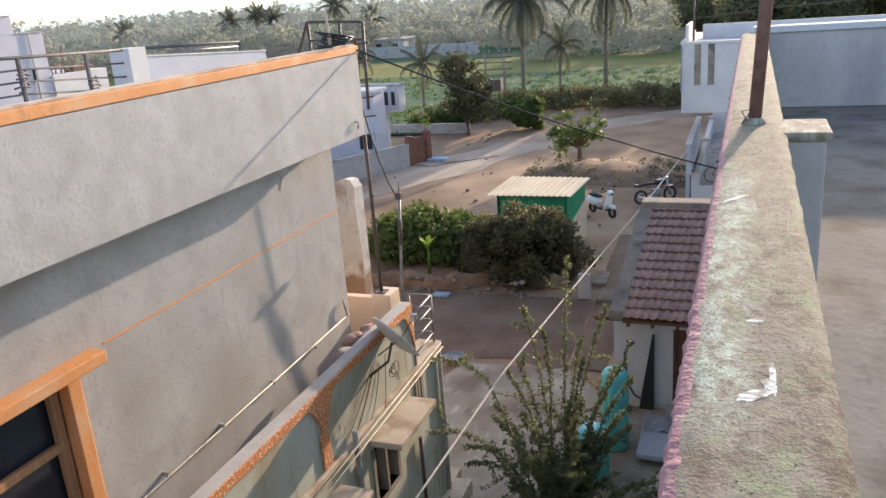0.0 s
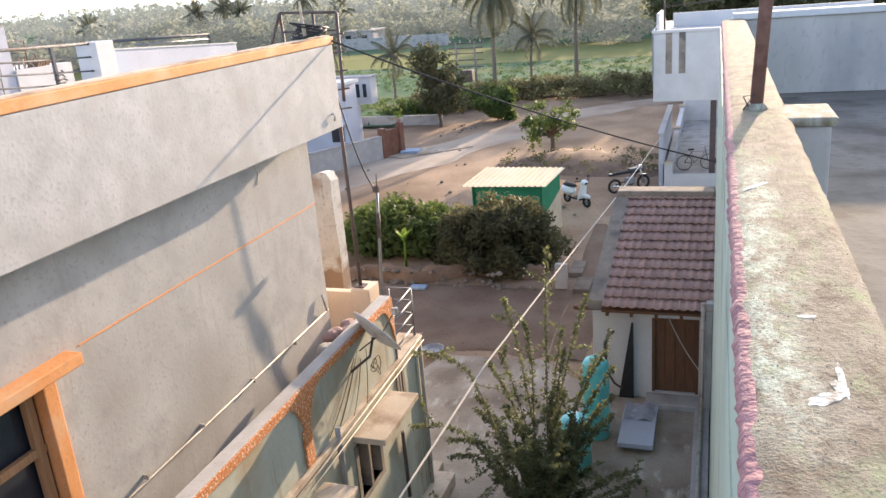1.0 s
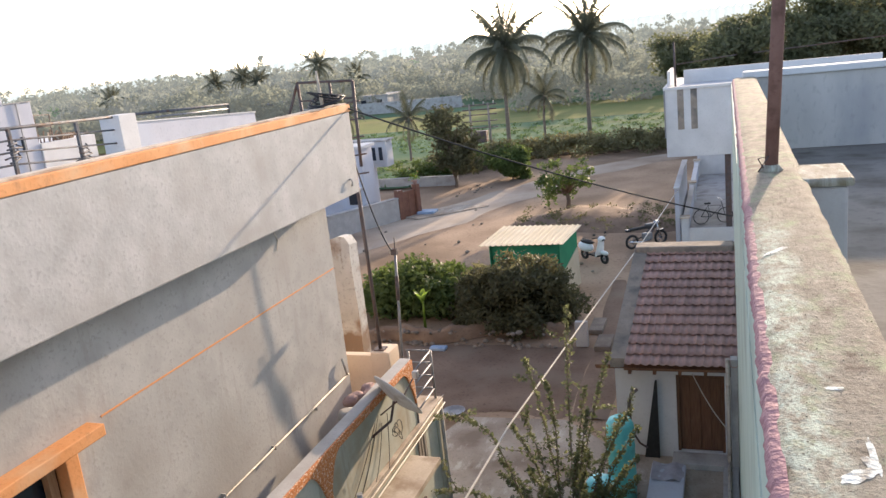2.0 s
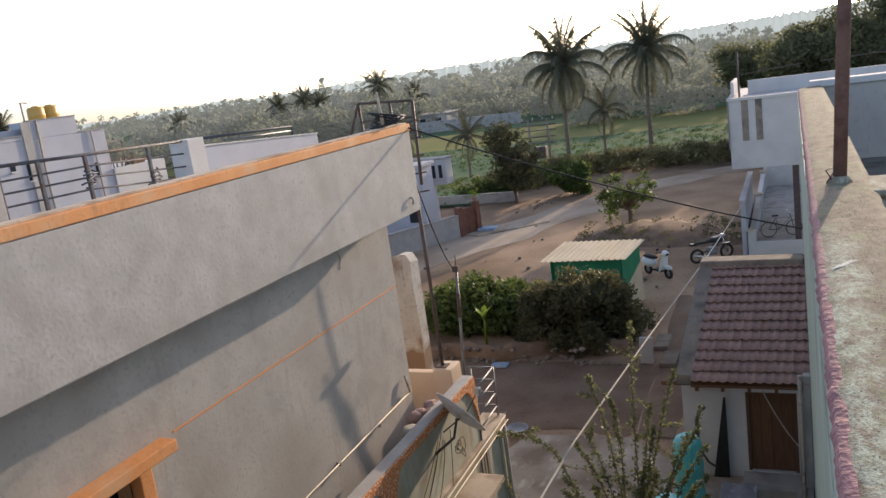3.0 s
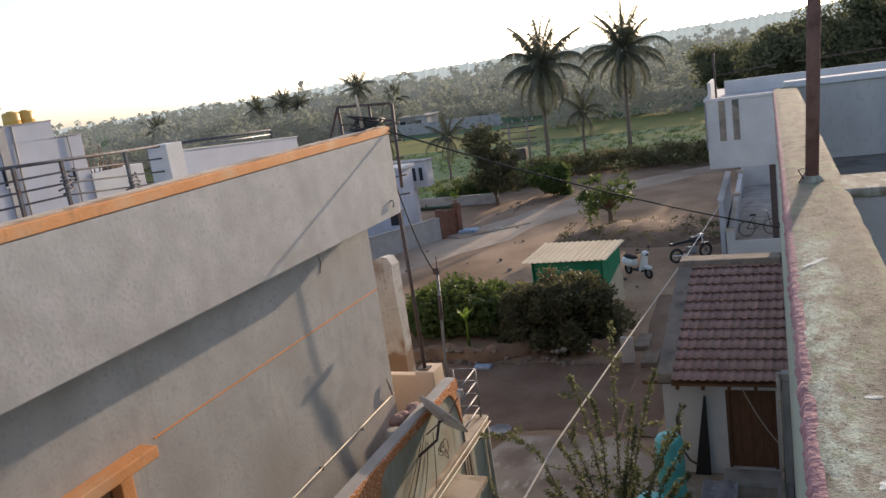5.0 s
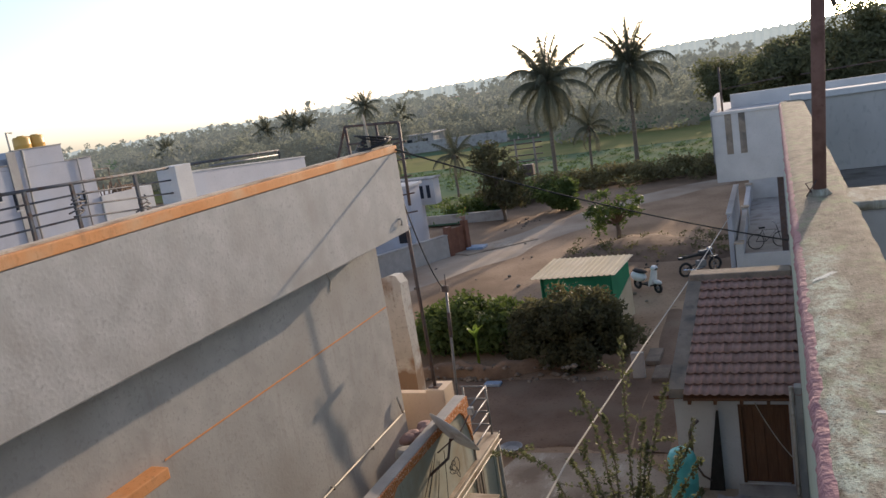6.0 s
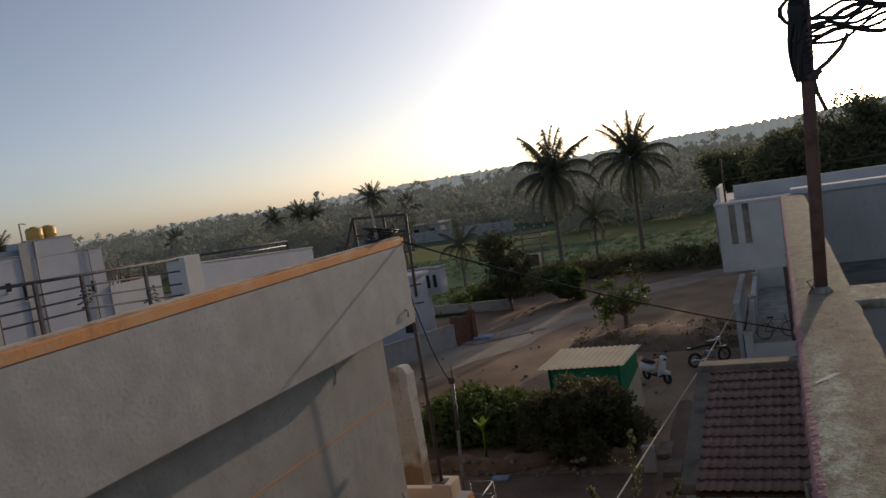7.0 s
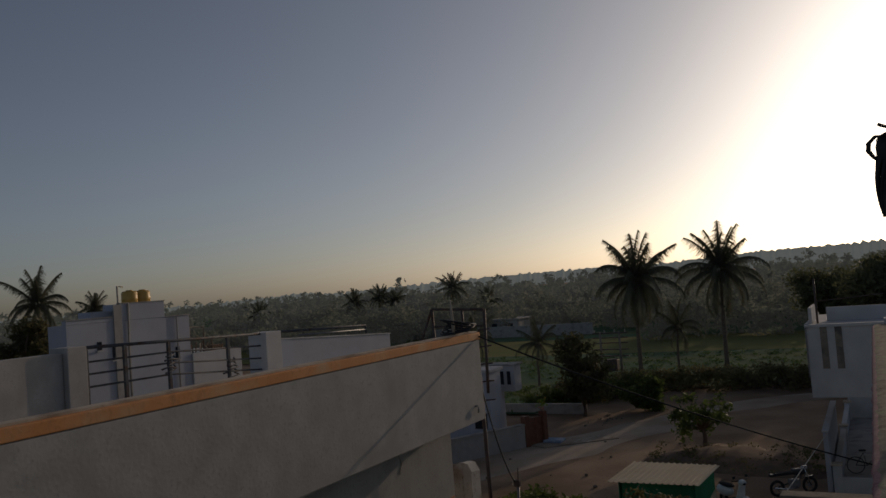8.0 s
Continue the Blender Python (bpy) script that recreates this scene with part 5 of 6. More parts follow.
solo("blue_tarpaulin", boxes((-15.7, -14.7, 39.2, 40.0, 0.06, 0.22), bevel=0.07), M["bluecloth"], "faded blue tarpaulin heap by the gate", "tarpaulin")
solo("blue_cloth", boxes((-8.2, -7.7, 20.3, 20.6, 0.0, 0.1), bevel=0.04), M["bluecloth"], "crumpled blue cloth on the ground", "cloth")

# ---- green shed ----
sh = thing("green_shed", "small green sheeted shed with a ribbed cream roof", "shed", (-6.2, 26, 0))
sp = lambda n, bm, m, lab="": sfix(part(n, bm, m, sh, lab))


def sfix(ob):
    ob.matrix_parent_inverse = Matrix.Translation(-sh.matrix_basis.translation)
    return ob


sp("front_wall", boxes((-7.55, -5.15, 25.2, 25.26, 0, 1.88)), M["greensheet"], "green front sheet")
sp("rear_wall", boxes((-7.4, -4.85, 26.9, 26.96, 0, 2.0)), M["greensheet"])
bm = bmesh.new()
sp("side_sheet", poly(bm, [(-5.14, 25.2, 0.75), (-4.86, 26.95, 1.35), (-4.84, 26.95, 2.0), (-5.12, 25.2, 1.88)], (0.05, 0, 0)), M["greensheet"], "green side sheet")
sp("side_wall", poly(bmesh.new(), [(-5.10, 25.18, 0), (-4.80, 26.96, 0), (-4.83, 26.95, 1.36), (-5.12, 25.19, 0.76)], (0.06, 0, 0)), M["beige"], "beige lower side sheet")
sp("left_wall", poly(bmesh.new(), [(-7.5, 25.2, 0), (-7.35, 26.95, 0), (-7.35, 26.95, 2.0), (-7.5, 25.2, 1.88)], (-0.05, 0, 0)), M["greensheet"])
bm = bmesh.new()
prev = None
N = 15 * 6
for i in range(N + 1):
    u = i / N
    rib = 0.028 if i % 6 in (1, 2) else 0.0
    a = Vector((-7.86, 24.95, 1.95)).lerp(Vector((-4.96, 25.0, 1.95)), u)
    b = Vector((-7.52, 27.1, 2.12)).lerp(Vector((-4.66, 27.08, 2.1)), u)
    cur = [bm.verts.new(p) for p in (a + Vector((0, 0, rib)), b + Vector((0, 0, rib)), b + Vector((0, 0, rib - 0.012)), a + Vector((0, 0, rib - 0.012)))]
    if prev:
        for k in range(4):
            bm.faces.new((prev[k], prev[(k + 1) % 4], cur[(k + 1) % 4], cur[k]))
    prev = cur
sp("roof_sheet", bm, M["sheet"], "ribbed cream metal roof sheet")


# ---- motorcycles ----
def wheel(parent, x, r, w=0.05):
    rgx = bmesh.new()
    pts = [(x + (r - w) * math.cos(a), 0, r + (r - w) * math.sin(a)) for a in [2 * math.pi * i / 24 for i in range(25)]]
    tyre = part("wheel", bm_tube(rgx, pts, w, 8, cap=False), M["rubber"], parent)
    bm = bmesh.new()
    bm_tube(bm, [(x, -0.05, r), (x, 0.05, r)], 0.05, 10)
    for k in range(6):
        a = k * math.pi / 3
        bm_tube(bm, [(x, 0, r), (x + (r - w) * math.cos(a), 0, r + (r - w) * math.sin(a))], 0.012, 5)
    part("rim", bm, M["greyiron"], tyre)


mc = thing("motorcycle", "black commuter motorcycle parked on bare earth", "motorcycle", (-2.95, 31.8, 0), rz=36)
wheel(mc, -0.65, 0.30), wheel(mc, 0.65, 0.30)
part("frame", bm_tube(tube([(-0.65, 0.08, 0.3), (-0.1, 0.08, 0.42), (0.3, 0, 0.85)], 0.025), [(-0.1, 0, 0.42), (0.15, 0, 0.35), (0.38, 0, 0.8)], 0.025), M["blackpaint"], mc)
part("engine", boxes((-0.15, 0.22, -0.13, 0.13, 0.3, 0.58), bevel=0.05), M["greyiron"], mc)
part("fuel_tank", boxes((-0.02, 0.45, -0.13, 0.13, 0.72, 0.95), bevel=0.09), M["blackpaint"], mc)
part("seat", boxes((-0.75, 0.02, -0.12, 0.12, 0.76, 0.86), bevel=0.04), M["rubber"], mc)
part("fork", bm_tube(tube([(0.65, 0.08, 0.3), (0.42, 0.08, 0.98)], 0.022), [(0.65, -0.08, 0.3), (0.42, -0.08, 0.98)], 0.022), M["chrome"], mc)
part("handlebar", tube([(0.32, -0.36, 1.05), (0.40, -0.12, 1.02), (0.40, 0.12, 1.02), (0.32, 0.36, 1.05)], 0.015), M["iron"], mc)
part("headlight", bm_lathe(bmesh.new(), [(0.05, 0), (0.09, 0.04), (0.09, 0.12), (0.06, 0.15)], 16, (0.5, 0, 0.86)), M["chrome"], mc)
part("mudguard", boxes((0.45, 0.82, -0.06, 0.06, 0.58, 0.63), bevel=0.02), M["blackpaint"], mc)
part("tail", boxes((-0.92, -0.7, -0.08, 0.08, 0.74, 0.84), bevel=0.03), M["blackpaint"], mc)
part("exhaust", tube([(0.1, -0.15, 0.3), (-0.4, -0.16, 0.28), (-0.85, -0.16, 0.36)], 0.04, 8), M["chrome"], mc)

sc = thing("scooter", "white step-through scooter beside the green shed", "scooter", (-4.75, 29.75, 0), rz=-42)
wheel(sc, -0.55, 0.22, 0.055), wheel(sc, 0.62, 0.22, 0.055)
def egg(cx, cz, rx, ry, rz):
    bm = bmesh.new()
    bmesh.ops.create_icosphere(bm, subdivisions=3, radius=1.0, matrix=Matrix.Translation((cx, 0, cz)) @ Matrix.Diagonal((rx, ry, rz, 1)))
    for fc in bm.faces:
        fc.smooth = True
    return bm


part("body", egg(-0.46, 0.53, 0.42, 0.19, 0.21), M["whitepaint"], sc)
part("seat", egg(-0.36, 0.74, 0.40, 0.15, 0.075), M["rubber"], sc)
part("floorboard", boxes((-0.14, 0.40, -0.16, 0.16, 0.26, 0.33), bevel=0.025), M["rubber"], sc)
bm = bmesh.new()
prev = None
for q in range(9):
    u = q / 8
    w = 0.21 - 0.08 * u
    row = [bm.verts.new((0.33 + 0.17 * u + 0.05 * math.cos(a), w * math.sin(a), 0.28 + 0.64 * u)) for a in [-1.5 + 0.375 * k for k in range(9)]]
    row += [bm.verts.new((v.co.x - 0.03, v.co.y, v.co.z)) for v in reversed(row)]
    if prev:
        for k in range(18):
            bm.faces.new((prev[k], prev[(k + 1) % 18], row[(k + 1) % 18], row[k])).smooth = True
    else:
        bm.faces.new(row)
    prev = row
bm.faces.new(prev[::-1])
part("leg_shield", bm, M["whitepaint"], sc)
cowl = part("head_cowl", egg(0.50, 0.97, 0.14, 0.15, 0.11), M["whitepaint"], sc)
part("headlight", egg(0.60, 0.95, 0.05, 0.08, 0.06), M["glass"], cowl)
part("mudguard", egg(0.62, 0.44, 0.22, 0.08, 0.09), M["whitepaint"], sc)
part("tail_light", egg(-0.86, 0.58, 0.04, 0.09, 0.04), M["brown"], sc)
part("handlebar", tube([(0.36, -0.34, 1.03), (0.46, -0.1, 1.03), (0.46, 0.1, 1.03), (0.36, 0.34, 1.03)], 0.018), M["rubber"], sc)
for s in (-1, 1):
    part("mirror", boxes((0.40, 0.43, s * 0.27 - 0.05, s * 0.27 + 0.05, 1.12, 1.2), bevel=0.01), M["rubber"], sc)

# ---- white house along the lane ----
wh = thing("white_house", "white house with a projecting upper room over a porch", "house", (0, 36, 0))
wp = lambda n, bm, m, lab="", par=None: wfix(part(n, bm, m, par or wh, lab))


def wfix(ob):
    ob.matrix_parent_inverse = Matrix.Translation(-wh.matrix_basis.translation)
    return ob


wp("upper_room", boxes((-2.08, 6, 32.7, 40, 3.42, 6.05), bevel=0.015), M["whitewall"])
wp("roof_edge", boxes((-2.14, 6, 32.64, 32.9, 6.055, 6.16), (-2.14, -2.02, 32.9, 40, 6.055, 6.16)), M["whitewall"])
for x in (-1.62, -1.12):
    wp("wall_recess", boxes((x, x + 0.24, 32.68, 32.70, 4.5, 6.05)), M["oldcement"], "dark grey vertical strip")
wp("corner_strip", boxes((-2.13, -2.08, 32.66, 32.8, 4.2, 6.05)), M["greyiron"])
wp("roof_parapet", boxes((-1.5, 6, 35.9, 36.05, 6.05, 6.60), (-2.0, -1.88, 33.2, 36, 6.16, 6.75), bevel=0.01), M["whitewall"])
wp("roof_post", tube([(-1.68, 33.0, 6.16), (-1.69, 33.0, 7.86)], 0.04, 8), M["iron"])
wp("roof_rail", tube([(-1.69, 33.0, 7.0), (0.6, 34.5, 7.1)], 0.02, 6), M["iron"])
wp("porch_back", boxes((-1.45, 6, 47.0, 47.2, 0, 2.55)), M["whitewall"])
wp("porch_back_coping", boxes((-1.5, 6, 46.95, 47.25, 2.553, 2.63), bevel=0.01), M["whitewall"])
wp("porch_floor", boxes((-1.38, 6, 32.43, 46.99, 0.0, 0.12)), M["cement"])
wp("porch_front", boxes((-1.56, 6, 32.3, 32.42, 0, 0.58), bevel=0.01), M["whitewall"])
wp("porch_side", boxes((-1.54, -1.40, 32.43, 46.9, 0, 0.86), bevel=0.01), M["bluewall"])
wp("porch_side_coping", boxes((-1.58, -1.36, 32.43, 46.9, 0.863, 0.93), bevel=0.01), M["whitewall"])
for y in (32.45, 40.0, 46.6):
    pier = wp("porch_pier", boxes((-1.62, -1.32, y - 0.2, y + 0.2, 0, 1.0), bevel=0.015), M["whitewall"])
    part("pier_cap", boxes((-1.66, -1.28, y - 0.24, y + 0.24, 1.003, 1.06), bevel=0.012), M["slab"], pier)
wp("outer_wall", boxes((-1.84, -1.66, 32.4, 39.2, 0, 2.20), bevel=0.01), M["bluewall"])
wp("outer_wall_coping", boxes((-1.87, -1.63, 32.37, 39.25, 2.203, 2.26), bevel=0.01), M["whitewall"])
wp("porch_column", boxes((0.08, 0.31, 33.0, 33.25, 0.12, 3.42)), M["iron"], "dark brown porch column")
pw = wp("porch_window", boxes((-0.45, 0.0, 46.97, 46.998, 1.55, 2.4)), M["glass"])
for z in (1.55, 1.95, 2.35):
    part("bar", boxes((-0.45, 0.0, 46.94, 46.968, z, z + 0.05)), M["whitepaint"], pw)
bc = thing("bicycle", "dark bicycle leaning on the porch", "bicycle", (-0.45, 35.0, 0.12), rz=15)
for x in (-0.5, 0.5):
    part("wheel", bm_tube(bmesh.new(), [(x + 0.32 * math.cos(a), 0, 0.33 + 0.32 * math.sin(a)) for a in [2 * math.pi * i / 20 for i in range(21)]], 0.018, 6, cap=False), M["rubber"], bc)
part("frame", bm_tube(bm_tube(tube([(-0.5, 0, 0.33), (-0.1, 0, 0.3), (0.35, 0, 0.75), (-0.2, 0, 0.8), (-0.1, 0, 0.3)], 0.018), [(-0.5, 0, 0.33), (-0.2, 0, 0.8)], 0.015), [(0.5, 0, 0.33), (0.35, 0, 0.95)], 0.016), M["blackpaint"], bc)
part("handlebar", tube([(0.25, -0.3, 1.05), (0.38, -0.05, 1.0), (0.38, 0.05, 1.0), (0.25, 0.3, 1.05)], 0.014), M["chrome"], bc)
part("saddle", boxes((-0.35, -0.1, -0.07, 0.07, 0.86, 0.92), bevel=0.025), M["rubber"], bc)

# ---- houses on the other side of the lane ----
ow = thing("old_wall", "flaking limewashed wall end of an old house", "wall", (-7, 12.3, 0))
bm = bmesh.new()
prev = None
for i in range(41):
    x = -2.2 + 3.06 * i / 40
    hgt = 5.47 + 0.10 * noise.noise((x * 2.2, 0, 4)) + 0.05 * noise.noise((x * 7, 0, 8)) - (0.10 if x > 0.8 else 0)
    lev = [0, 1.2, 2.4, 3.4, 4.2, 4.8, 5.2]
    cur = [bm.verts.new((x + (0.05 * noise.noise((z * 2.5, 3, 1)) if i == 40 else 0), -0.2 + 0.02 * noise.noise((x * 3, z * 3, 0)), z)) for z in lev]
    cur += [bm.verts.new((x, -0.18, hgt)), bm.verts.new((x, 0.13, hgt - 0.03)), bm.verts.new((x, 0.15, 0))]
    if prev:
        for k in range(len(cur)):
            q = (k + 1) % len(cur)
            bm.faces.new((prev[k], prev[q], cur[q], cur[k]))
    else:
        bm.faces.new(cur)
    prev = cur
bm.faces.new(prev[::-1])
part("wall", bm, M["oldwall"], ow)
gh = thing("pale_house", "pale blue-white house behind a compound wall", "house", (-21, 40, 0))
gp = lambda n, bm, m, lab="", par=None: gfix(part(n, bm, m, par or gh, lab))


def gfix(ob):
    ob.matrix_parent_inverse = Matrix.Translation(-gh.matrix_basis.translation)
    return ob


gp("wall", boxes((-28, -17.75, 37.5, 39.0, 0, 4.0), bevel=0.015), M["bluewall"])
gp("roof_edge", boxes((-28.1, -17.6, 37.4, 39.1, 4.003, 4.15), bevel=0.015), M["whitewall"])
gp("annex", boxes((-19.6, -18.25, 42.05, 43.0, 2.35, 3.82), bevel=0.015), M["whitewall"])
gp("annex_base", boxes((-25, -19.4, 39.0, 43, 0, 3.78), bevel=0.015), M["bluewall"])
gp("annex_roof", boxes((-25.1, -18.15, 41.95, 43.1, 3.823, 3.92), bevel=0.01), M["cement"])
for x in (-19.15, -18.72):
    gp("annex_window", boxes((x, x + 0.22, 42.03, 42.046, 2.75, 3.5)), M["glass"])
w = gp("window", boxes((-18.7, -18.0, 37.46, 37.495, 1.1, 1.9)), M["glass"])
part("hood", boxes((-18.85, -17.85, 37.15, 37.498, 1.95, 2.03)), M["whitewall"], w)
cw = thing("compound_wall", "grey plastered compound wall with brown sheet gates", "wall", (-17, 37, 0))
a, b = Vector((-20.5, 30.5, 0)), Vector((-16.35, 38.3, 0))
d = (b - a).normalized(); s = Vector((-d.y, d.x, 0)) * 0.12


def run(p, q, z0, z1, off):
    bm = bmesh.new()
    c = Vector((-17, 37, 0))
    pts = [p + off - c, q + off - c, q - off - c, p - off - c]
    lo = [bm.verts.new(v + Vector((0, 0, z0))) for v in pts]
    hi = [bm.verts.new(v + Vector((0, 0, z1))) for v in pts]
    bm.faces.new(lo[::-1]); bm.faces.new(hi)
    for i in range(4):
        j = (i + 1) % 4
        bm.faces.new((lo[i], lo[j], hi[j], hi[i]))
    return bm


part("wall", run(a, b, 0, 1.15, s), M["bandplaster"], cw)
part("coping", run(a, b, 1.153, 1.22, s * 1.4), M["cement"], cw)
part("post", run(b, b + d * 0.3, 0, 1.6, s * 1.5), M["brown"], cw, "brown gate post")
part("gate", run(b + d * 0.34, b + d * 0.78, 0.08, 1.45, s * 0.25), M["brown"], cw, "brown sheet-metal gate")
part("gate", run(b + d * 0.80, b + d * 1.22, 0.08, 1.45, s * 0.25), M["brown"], cw, "brown sheet-metal gate")
part("post", run(b + d * 1.25, b + d * 1.5, 0, 1.7, s * 1.5), M["brown"], cw, "brown gate post")
part("apron", run(b + d * 0.2 + Vector((0.4, 0, 0)), b + d * 2.6 + Vector((2.4, 0.6, 0)), 0.0, 0.08, s * 6), M["yard"], cw, "pale concrete ramp")
solo("field_wall", boxes((-24, -16.2, 48.1, 48.35, 0, 0.65), bevel=0.02), M["cement"], "low field wall with a pale coping", "wall")
solo("far_wall", boxes((-62, -36, 112, 112.4, 0, 1.8), bevel=0.02), M["cement"], "long pale boundary wall beyond the field", "wall")
for k, (x, y, w_, h_) in enumerate(((-52, 118, 6, 2.6), (-70, 118, 7, 2.8), (-95, 110, 8, 2.8), (6, 120, 8, 2.6))):
    fh = thing("far_building", "small pale farm building among the far trees", "building", (x, y, 0), "far farm buildings")
    part("wall", boxes((-w_ / 2, w_ / 2, -2.5, 2.5, 0, h_), bevel=0.03), M["stained"], fh)
    part("roof", boxes((-w_ / 2 - 0.3, w_ / 2 + 0.3, -2.8, 2.8, h_ + 0.003, h_ + 0.2)), M["cement"], fh)
    for q in (-0.25, 0.2):
        part("window", boxes((w_ * q, w_ * q + 0.9, -2.53, -2.502, 1.1, 2.1)), M["glass"], fh)

# transformer structure by the field
tf = thing("transformer_poles", "pair of concrete poles carrying a transformer and crossarms", "transformer", (-17.9, 60, 0))
for x in (-0.75, 0.75):
    part("pole", tube([(x, 0, 0), (x, 0, 4.2)], 0.11, 8, 0.08), M["oldcement"], tf)
for z in (2.3, 2.8, 3.3, 3.7, 4.05):
    part("crossarm", boxes((-1.35, 1.4, -0.05, 0.05, z, z + 0.08)), M["iron"], tf)
part("transformer", boxes((-0.5, 0.5, -0.35, 0.35, 1.2, 2.1), bevel=0.05), M["iron"], tf)
for x in (-1.2, -0.4, 0.4, 1.2):
    part("insulator", bm_lathe(bmesh.new(), [(0.03, 0), (0.07, 0.05), (0.04, 0.1), (0.07, 0.15), (0.03, 0.22)], 10, (x, 0, 4.13)), M["pvc"], tf)

# ---- terrace house behind and the tank house ----
rh = thing("rear_terrace_house", "white terrace house with iron railings and parapet piers", "house", (-13, 10, 0))
rp = lambda n, bm, m, lab="", par=None: rfix(part(n, bm, m, par or rh, lab))


def rfix(ob):
    ob.matrix_parent_inverse = Matrix.Translation(-rh.matrix_basis.translation)
    return ob


rp("wall", boxes((-11.0, -10.4, 1, 17.5, 0, 7.0), bevel=0.015), M["bandplaster"])
rp("lower_roof", boxes((-18, -11.003, 1, 17.5, 0, 6.0), bevel=0.015), M["cement"])
rp("kerb", boxes((-10.75, -10.4, 1, 17.5, 7.003, 7.2), bevel=0.015), M["slab"])
rp("low_parapet", boxes((-10.7, -10.5, 1, 7.45, 7.205, 8.10), bevel=0.012), M["bandplaster"])
rp("pier", boxes((-10.8, -10.4, 7.46, 7.80, 7.205, 8.17), bevel=0.012), M["bandplaster"])
rp("pier", boxes((-10.86, -10.4, 11.93, 12.40, 7.205, 8.02), bevel=0.012), M["whitewall"])
bm = poly(bmesh.new(), [(-10.5, 12.41, 7.205), (-10.5, 16.70, 7.205), (-10.5, 16.70, 7.57), (-10.5, 12.41, 7.83)], (0.18, 0, 0))
rp("sloping_parapet", bm, M["bluewall"])
rp("sloping_coping", poly(bmesh.new(), [(-10.48, 12.42, 7.833), (-10.48, 16.72, 7.573), (-10.48, 16.72, 7.60), (-10.48, 12.42, 7.86)], (0.23, 0, 0)), M["whitewall"])
rp("hand_rail", tube([(-10.9, 12.5, 7.98), (-10.9, 16.24, 7.84), (-10.9, 16.26, 7.3)], 0.03, 6), M["slateiron"])
rp("hand_rail", tube([(-10.9, 13.6, 7.84), (-10.9, 16.24, 7.74)], 0.02, 6), M["greyiron"])
for y in (7.90, 8.64, 9.57, 11.02):
    rp("post", boxes((-10.585, -10.535, y - 0.03, y + 0.03, 7.205, 8.12 - 0.03 * (y - 7.9)), bevel=0.005), M["slateiron"])
rp("top_rail", tube([(-10.56, 7.8, 8.14), (-10.56, 9.57, 8.08), (-10.56, 11.95, 8.0)], 0.028, 8), M["slateiron"])
for z0, z1 in ((7.91, 7.76), (7.72, 7.51), (7.52, 7.29)):
    rp("rail", tube([(-10.56, 7.8, z0), (-10.56, 9.6, z0 - 0.02), (-10.56, 11.95, z1)], 0.017, 6), M["slateiron"])
rg = random.Random(71)
for y, z in ((9.55, 7.68), (11.03, 7.42)):
    for k in range(5):
        q = z + 0.07 * (k - 2)
        rp("wire_knot", tube([(-10.5, y - rg.uniform(0.08, 0.24), q), (-10.49, y - 0.05, q + rg.uniform(-0.03, 0.03)), (-10.5, y + rg.uniform(0.08, 0.2), q + rg.uniform(-0.02, 0.05)), (-10.5, y + 0.06, q + 0.06)], 0.016, 5), M["slateiron"])
kh = thing("tank_house", "pale blue house with stepped parapet and roof tanks", "house", (-26, 20, 0))
kp = lambda n, bm, m, lab="", par=None: kfix(part(n, bm, m, par or kh, lab))


def kfix(ob):
    ob.matrix_parent_inverse = Matrix.Translation(-kh.matrix_basis.translation)
    return ob


kp("wall", boxes((-24.95, -24, 17.6, 23.2, 0, 8.30), bevel=0.015), M["bluewall"])
kp("parapet", boxes((-24.2, -23.995, 17.6, 19.9, 8.303, 8.45), bevel=0.015), M["bluewall"])
kp("tank_platform", boxes((-24.95, -23.99, 19.9, 21.95, 8.303, 8.92), bevel=0.015), M["bluewall"])
kp("lower_block", boxes((-26.6, -23.93, 23.22, 26.0, 0, 6.75), bevel=0.015), M["whitewall"])
kp("stair_head", boxes((-24.92, -24.25, 18.8, 19.85, 8.303, 8.70), bevel=0.015), M["bluewall"])
kp("corner_strip", boxes((-23.995, -23.95, 19.55, 19.9, 5, 8.9)), M["cement"])
for y0, y1, z0, z1 in ((18.80, 19.0, 7.33, 7.63), (19.44, 19.62, 6.92, 7.5), (22.4, 22.6, 6.6, 7.1)):
    w = kp("window", boxes((-23.998, -23.985, y0, y1, z0, z1)), M["glass"])
    part("sill", boxes((-23.998, -23.93, y0 - 0.04, y1 + 0.04, z0 - 0.05, z0)), M["whitewall"], w)
for y0, y1, z in ((17.58, 19.88, 8.453), (19.88, 21.97, 8.923), (21.98, 23.22, 8.303)):
    kp("parapet_line", boxes((-24.2, -23.96, y0, y1, z, z + 0.035), bevel=0.006), M["cement"], "thin grey parapet drip edge")
kp("wall_pipe", tube([(-23.95, 20.2, 8.9), (-23.95, 20.15, 7.0), (-23.95, 20.15, 4.0)], 0.04, 6), M["pvc"])
kp("wall_pipe", tube([(-23.95, 22.5, 8.3), (-23.95, 22.5, 5.0)], 0.03, 6), M["cement"])
kp("scrap_frame", bm_tube(tube([(-24.05, 23.35, 6.75), (-24.05, 23.25, 7.8), (-24.05, 24.0, 7.75), (-24.05, 23.95, 6.75)], 0.025, 6), [(-24.05, 23.3, 7.35), (-24.05, 23.97, 7.33)], 0.02, 6), M["iron"])
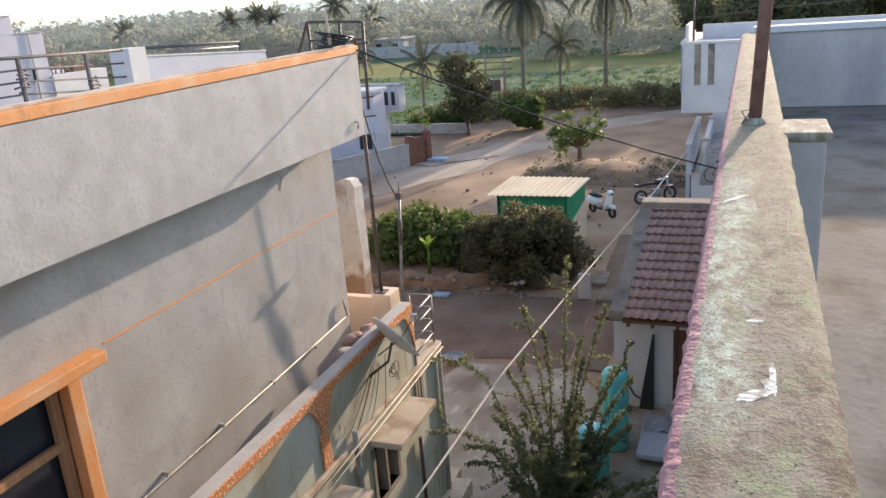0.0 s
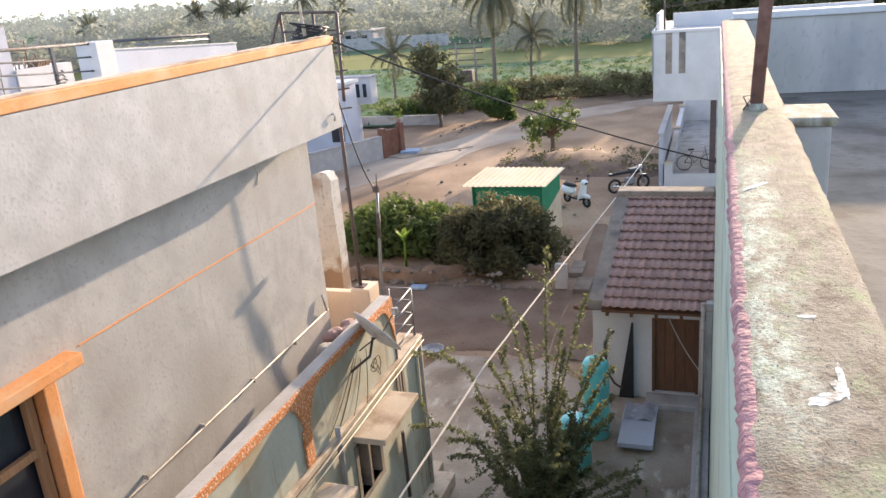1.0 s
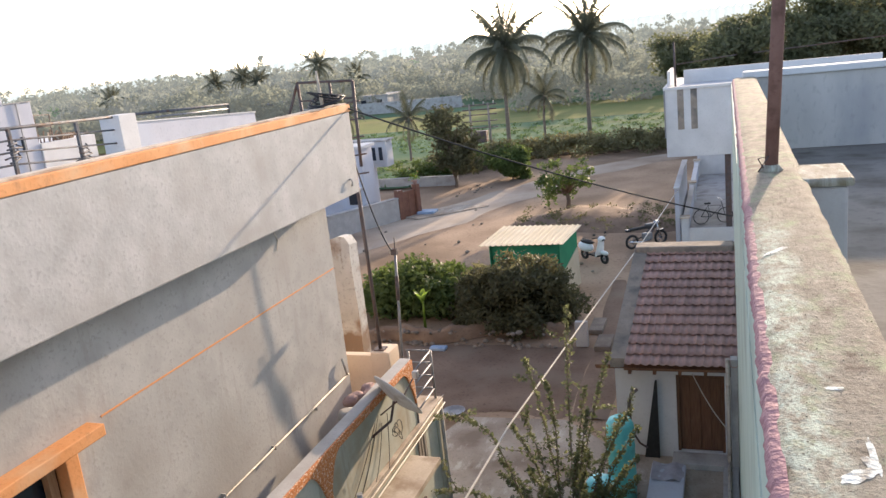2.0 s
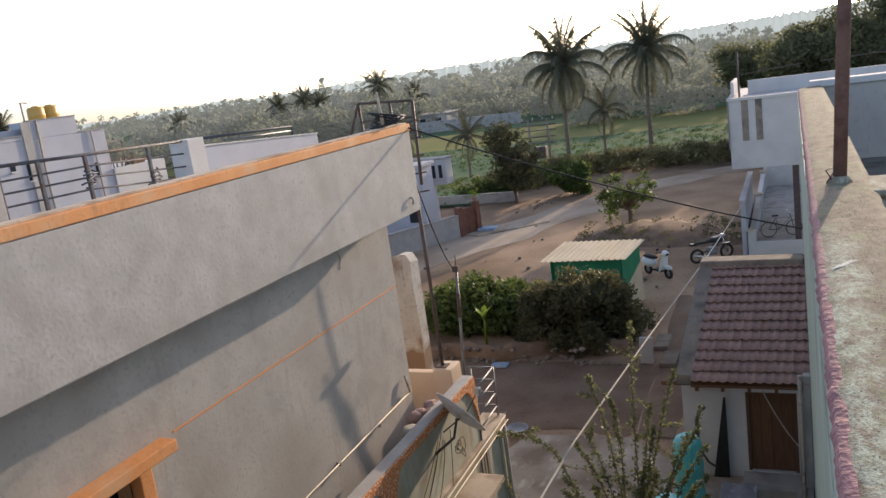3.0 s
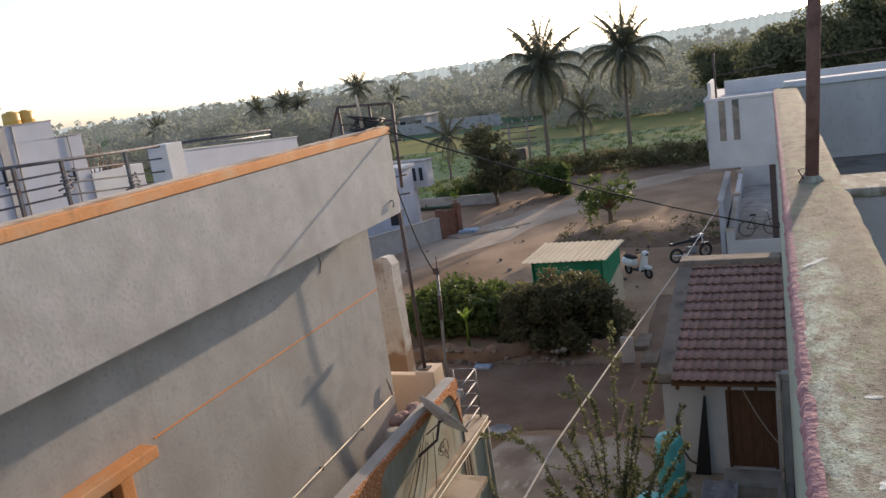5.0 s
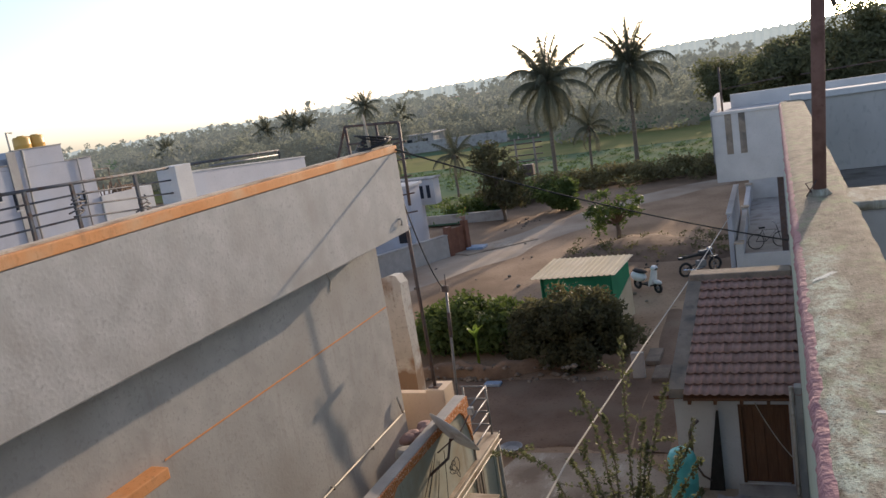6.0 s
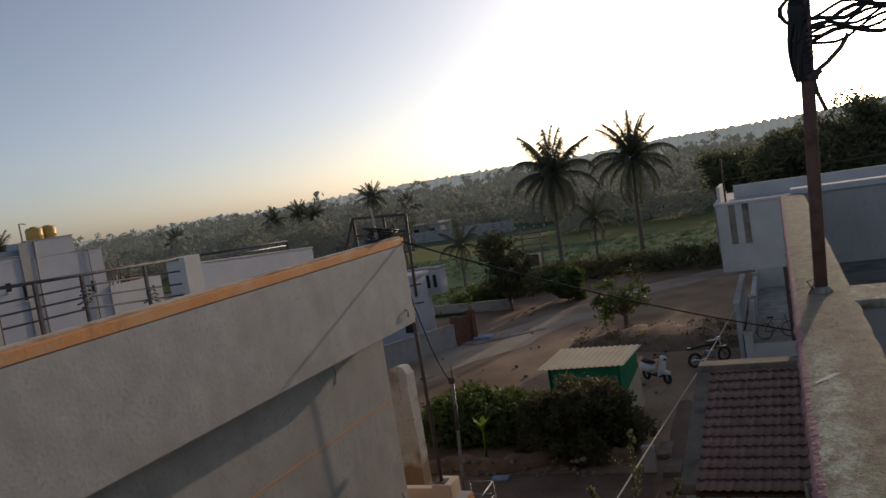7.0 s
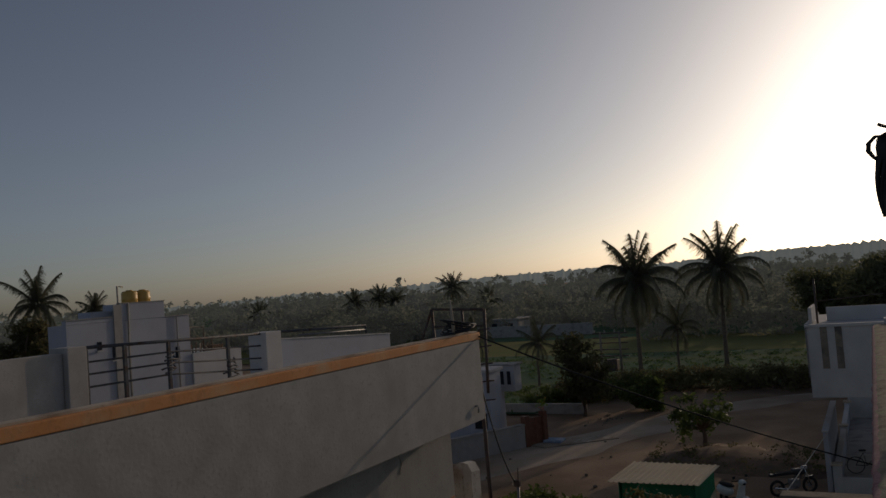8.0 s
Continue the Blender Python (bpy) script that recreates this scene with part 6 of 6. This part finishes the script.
for y in (20.85, 21.45):
    tk = thing("roof_tank", "yellow plastic roof water tank", "water tank", (-24.6, y, 8.92), "roof tanks")
    part("body", bm_lathe(bmesh.new(), [(0.28, 0), (0.30, 0.03), (0.295, 0.15), (0.305, 0.17), (0.295, 0.2), (0.295, 0.40), (0.24, 0.47)], 20), M["yellow"], tk)
    part("lid", bm_lathe(bmesh.new(), [(0.13, 0.47), (0.13, 0.50), (0.10, 0.51)], 14), M["yellow"], tk)
kp("vent_pipe", tube([(-24.1, 19.88, 8.46), (-24.1, 19.88, 9.58), (-24.1, 20.12, 9.54)], 0.035, 6), M["pvc"])
rg = random.Random(72)
for k in range(9):
    y = 23.0 + 0.19 * k
    solo("plank", tube([(-24.2 + rg.uniform(-0.2, 0.1), y + 0.25, 6.75), (-24.25, y + 0.25 + rg.uniform(-0.35, 0.35), 6.98 + rg.uniform(0, 0.3))], 0.03, 5), M["mud"] if k % 3 else M["slab"], "short scrap timber propped on the lower roof", "timber", "scrap timbers")
pile = thing("brick_pile", "small pile of red bricks on the lower roof", "bricks", (-24.35, 24.9, 6.75))
brick_mesh = mesh_of("brick", boxes((-0.11, 0.11, -0.05, 0.05, 0, 0.07), bevel=0.006), M["mud"])
for k in range(30):
    ob = new("brick", brick_mesh)
    ob.parent = pile
    ob.matrix_basis = pose(0.24 * (k % 2), -0.5 + 0.13 * ((k // 2) % 5) + 0.04 * (k // 10), 0.072 * (k // 10), 0, 0, 4 * (k % 3))

pot = thing("flower_pot", "small clay pot with an orange-flowered plant on the gate post", "flower pot", (-15.705, 39.514, 1.7))
part("pot", bm_lathe(bmesh.new(), [(0.09, 0), (0.13, 0.2), (0.14, 0.22), (0.12, 0.21)], 14), M["tile"], pot)
rng = np.random.default_rng(61)
v, f = leaf_cloud(rng, rng.normal(0, 0.12, (14, 3)) + np.array([0, 0, 0.42]), 14, (0.1, 0.1, 0.1), 0.05)
ob = new("plant", leaf_mesh("plant", v, f, M["youngleaf"]))
ob.parent = pot
v, f = leaf_cloud(rng, rng.normal(0, 0.12, (8, 3)) + np.array([0, 0, 0.5]), 5, (0.05, 0.05, 0.05), 0.035)
ob = new("flower", leaf_mesh("flower", v, f, M["orange"]))
ob.parent = pot
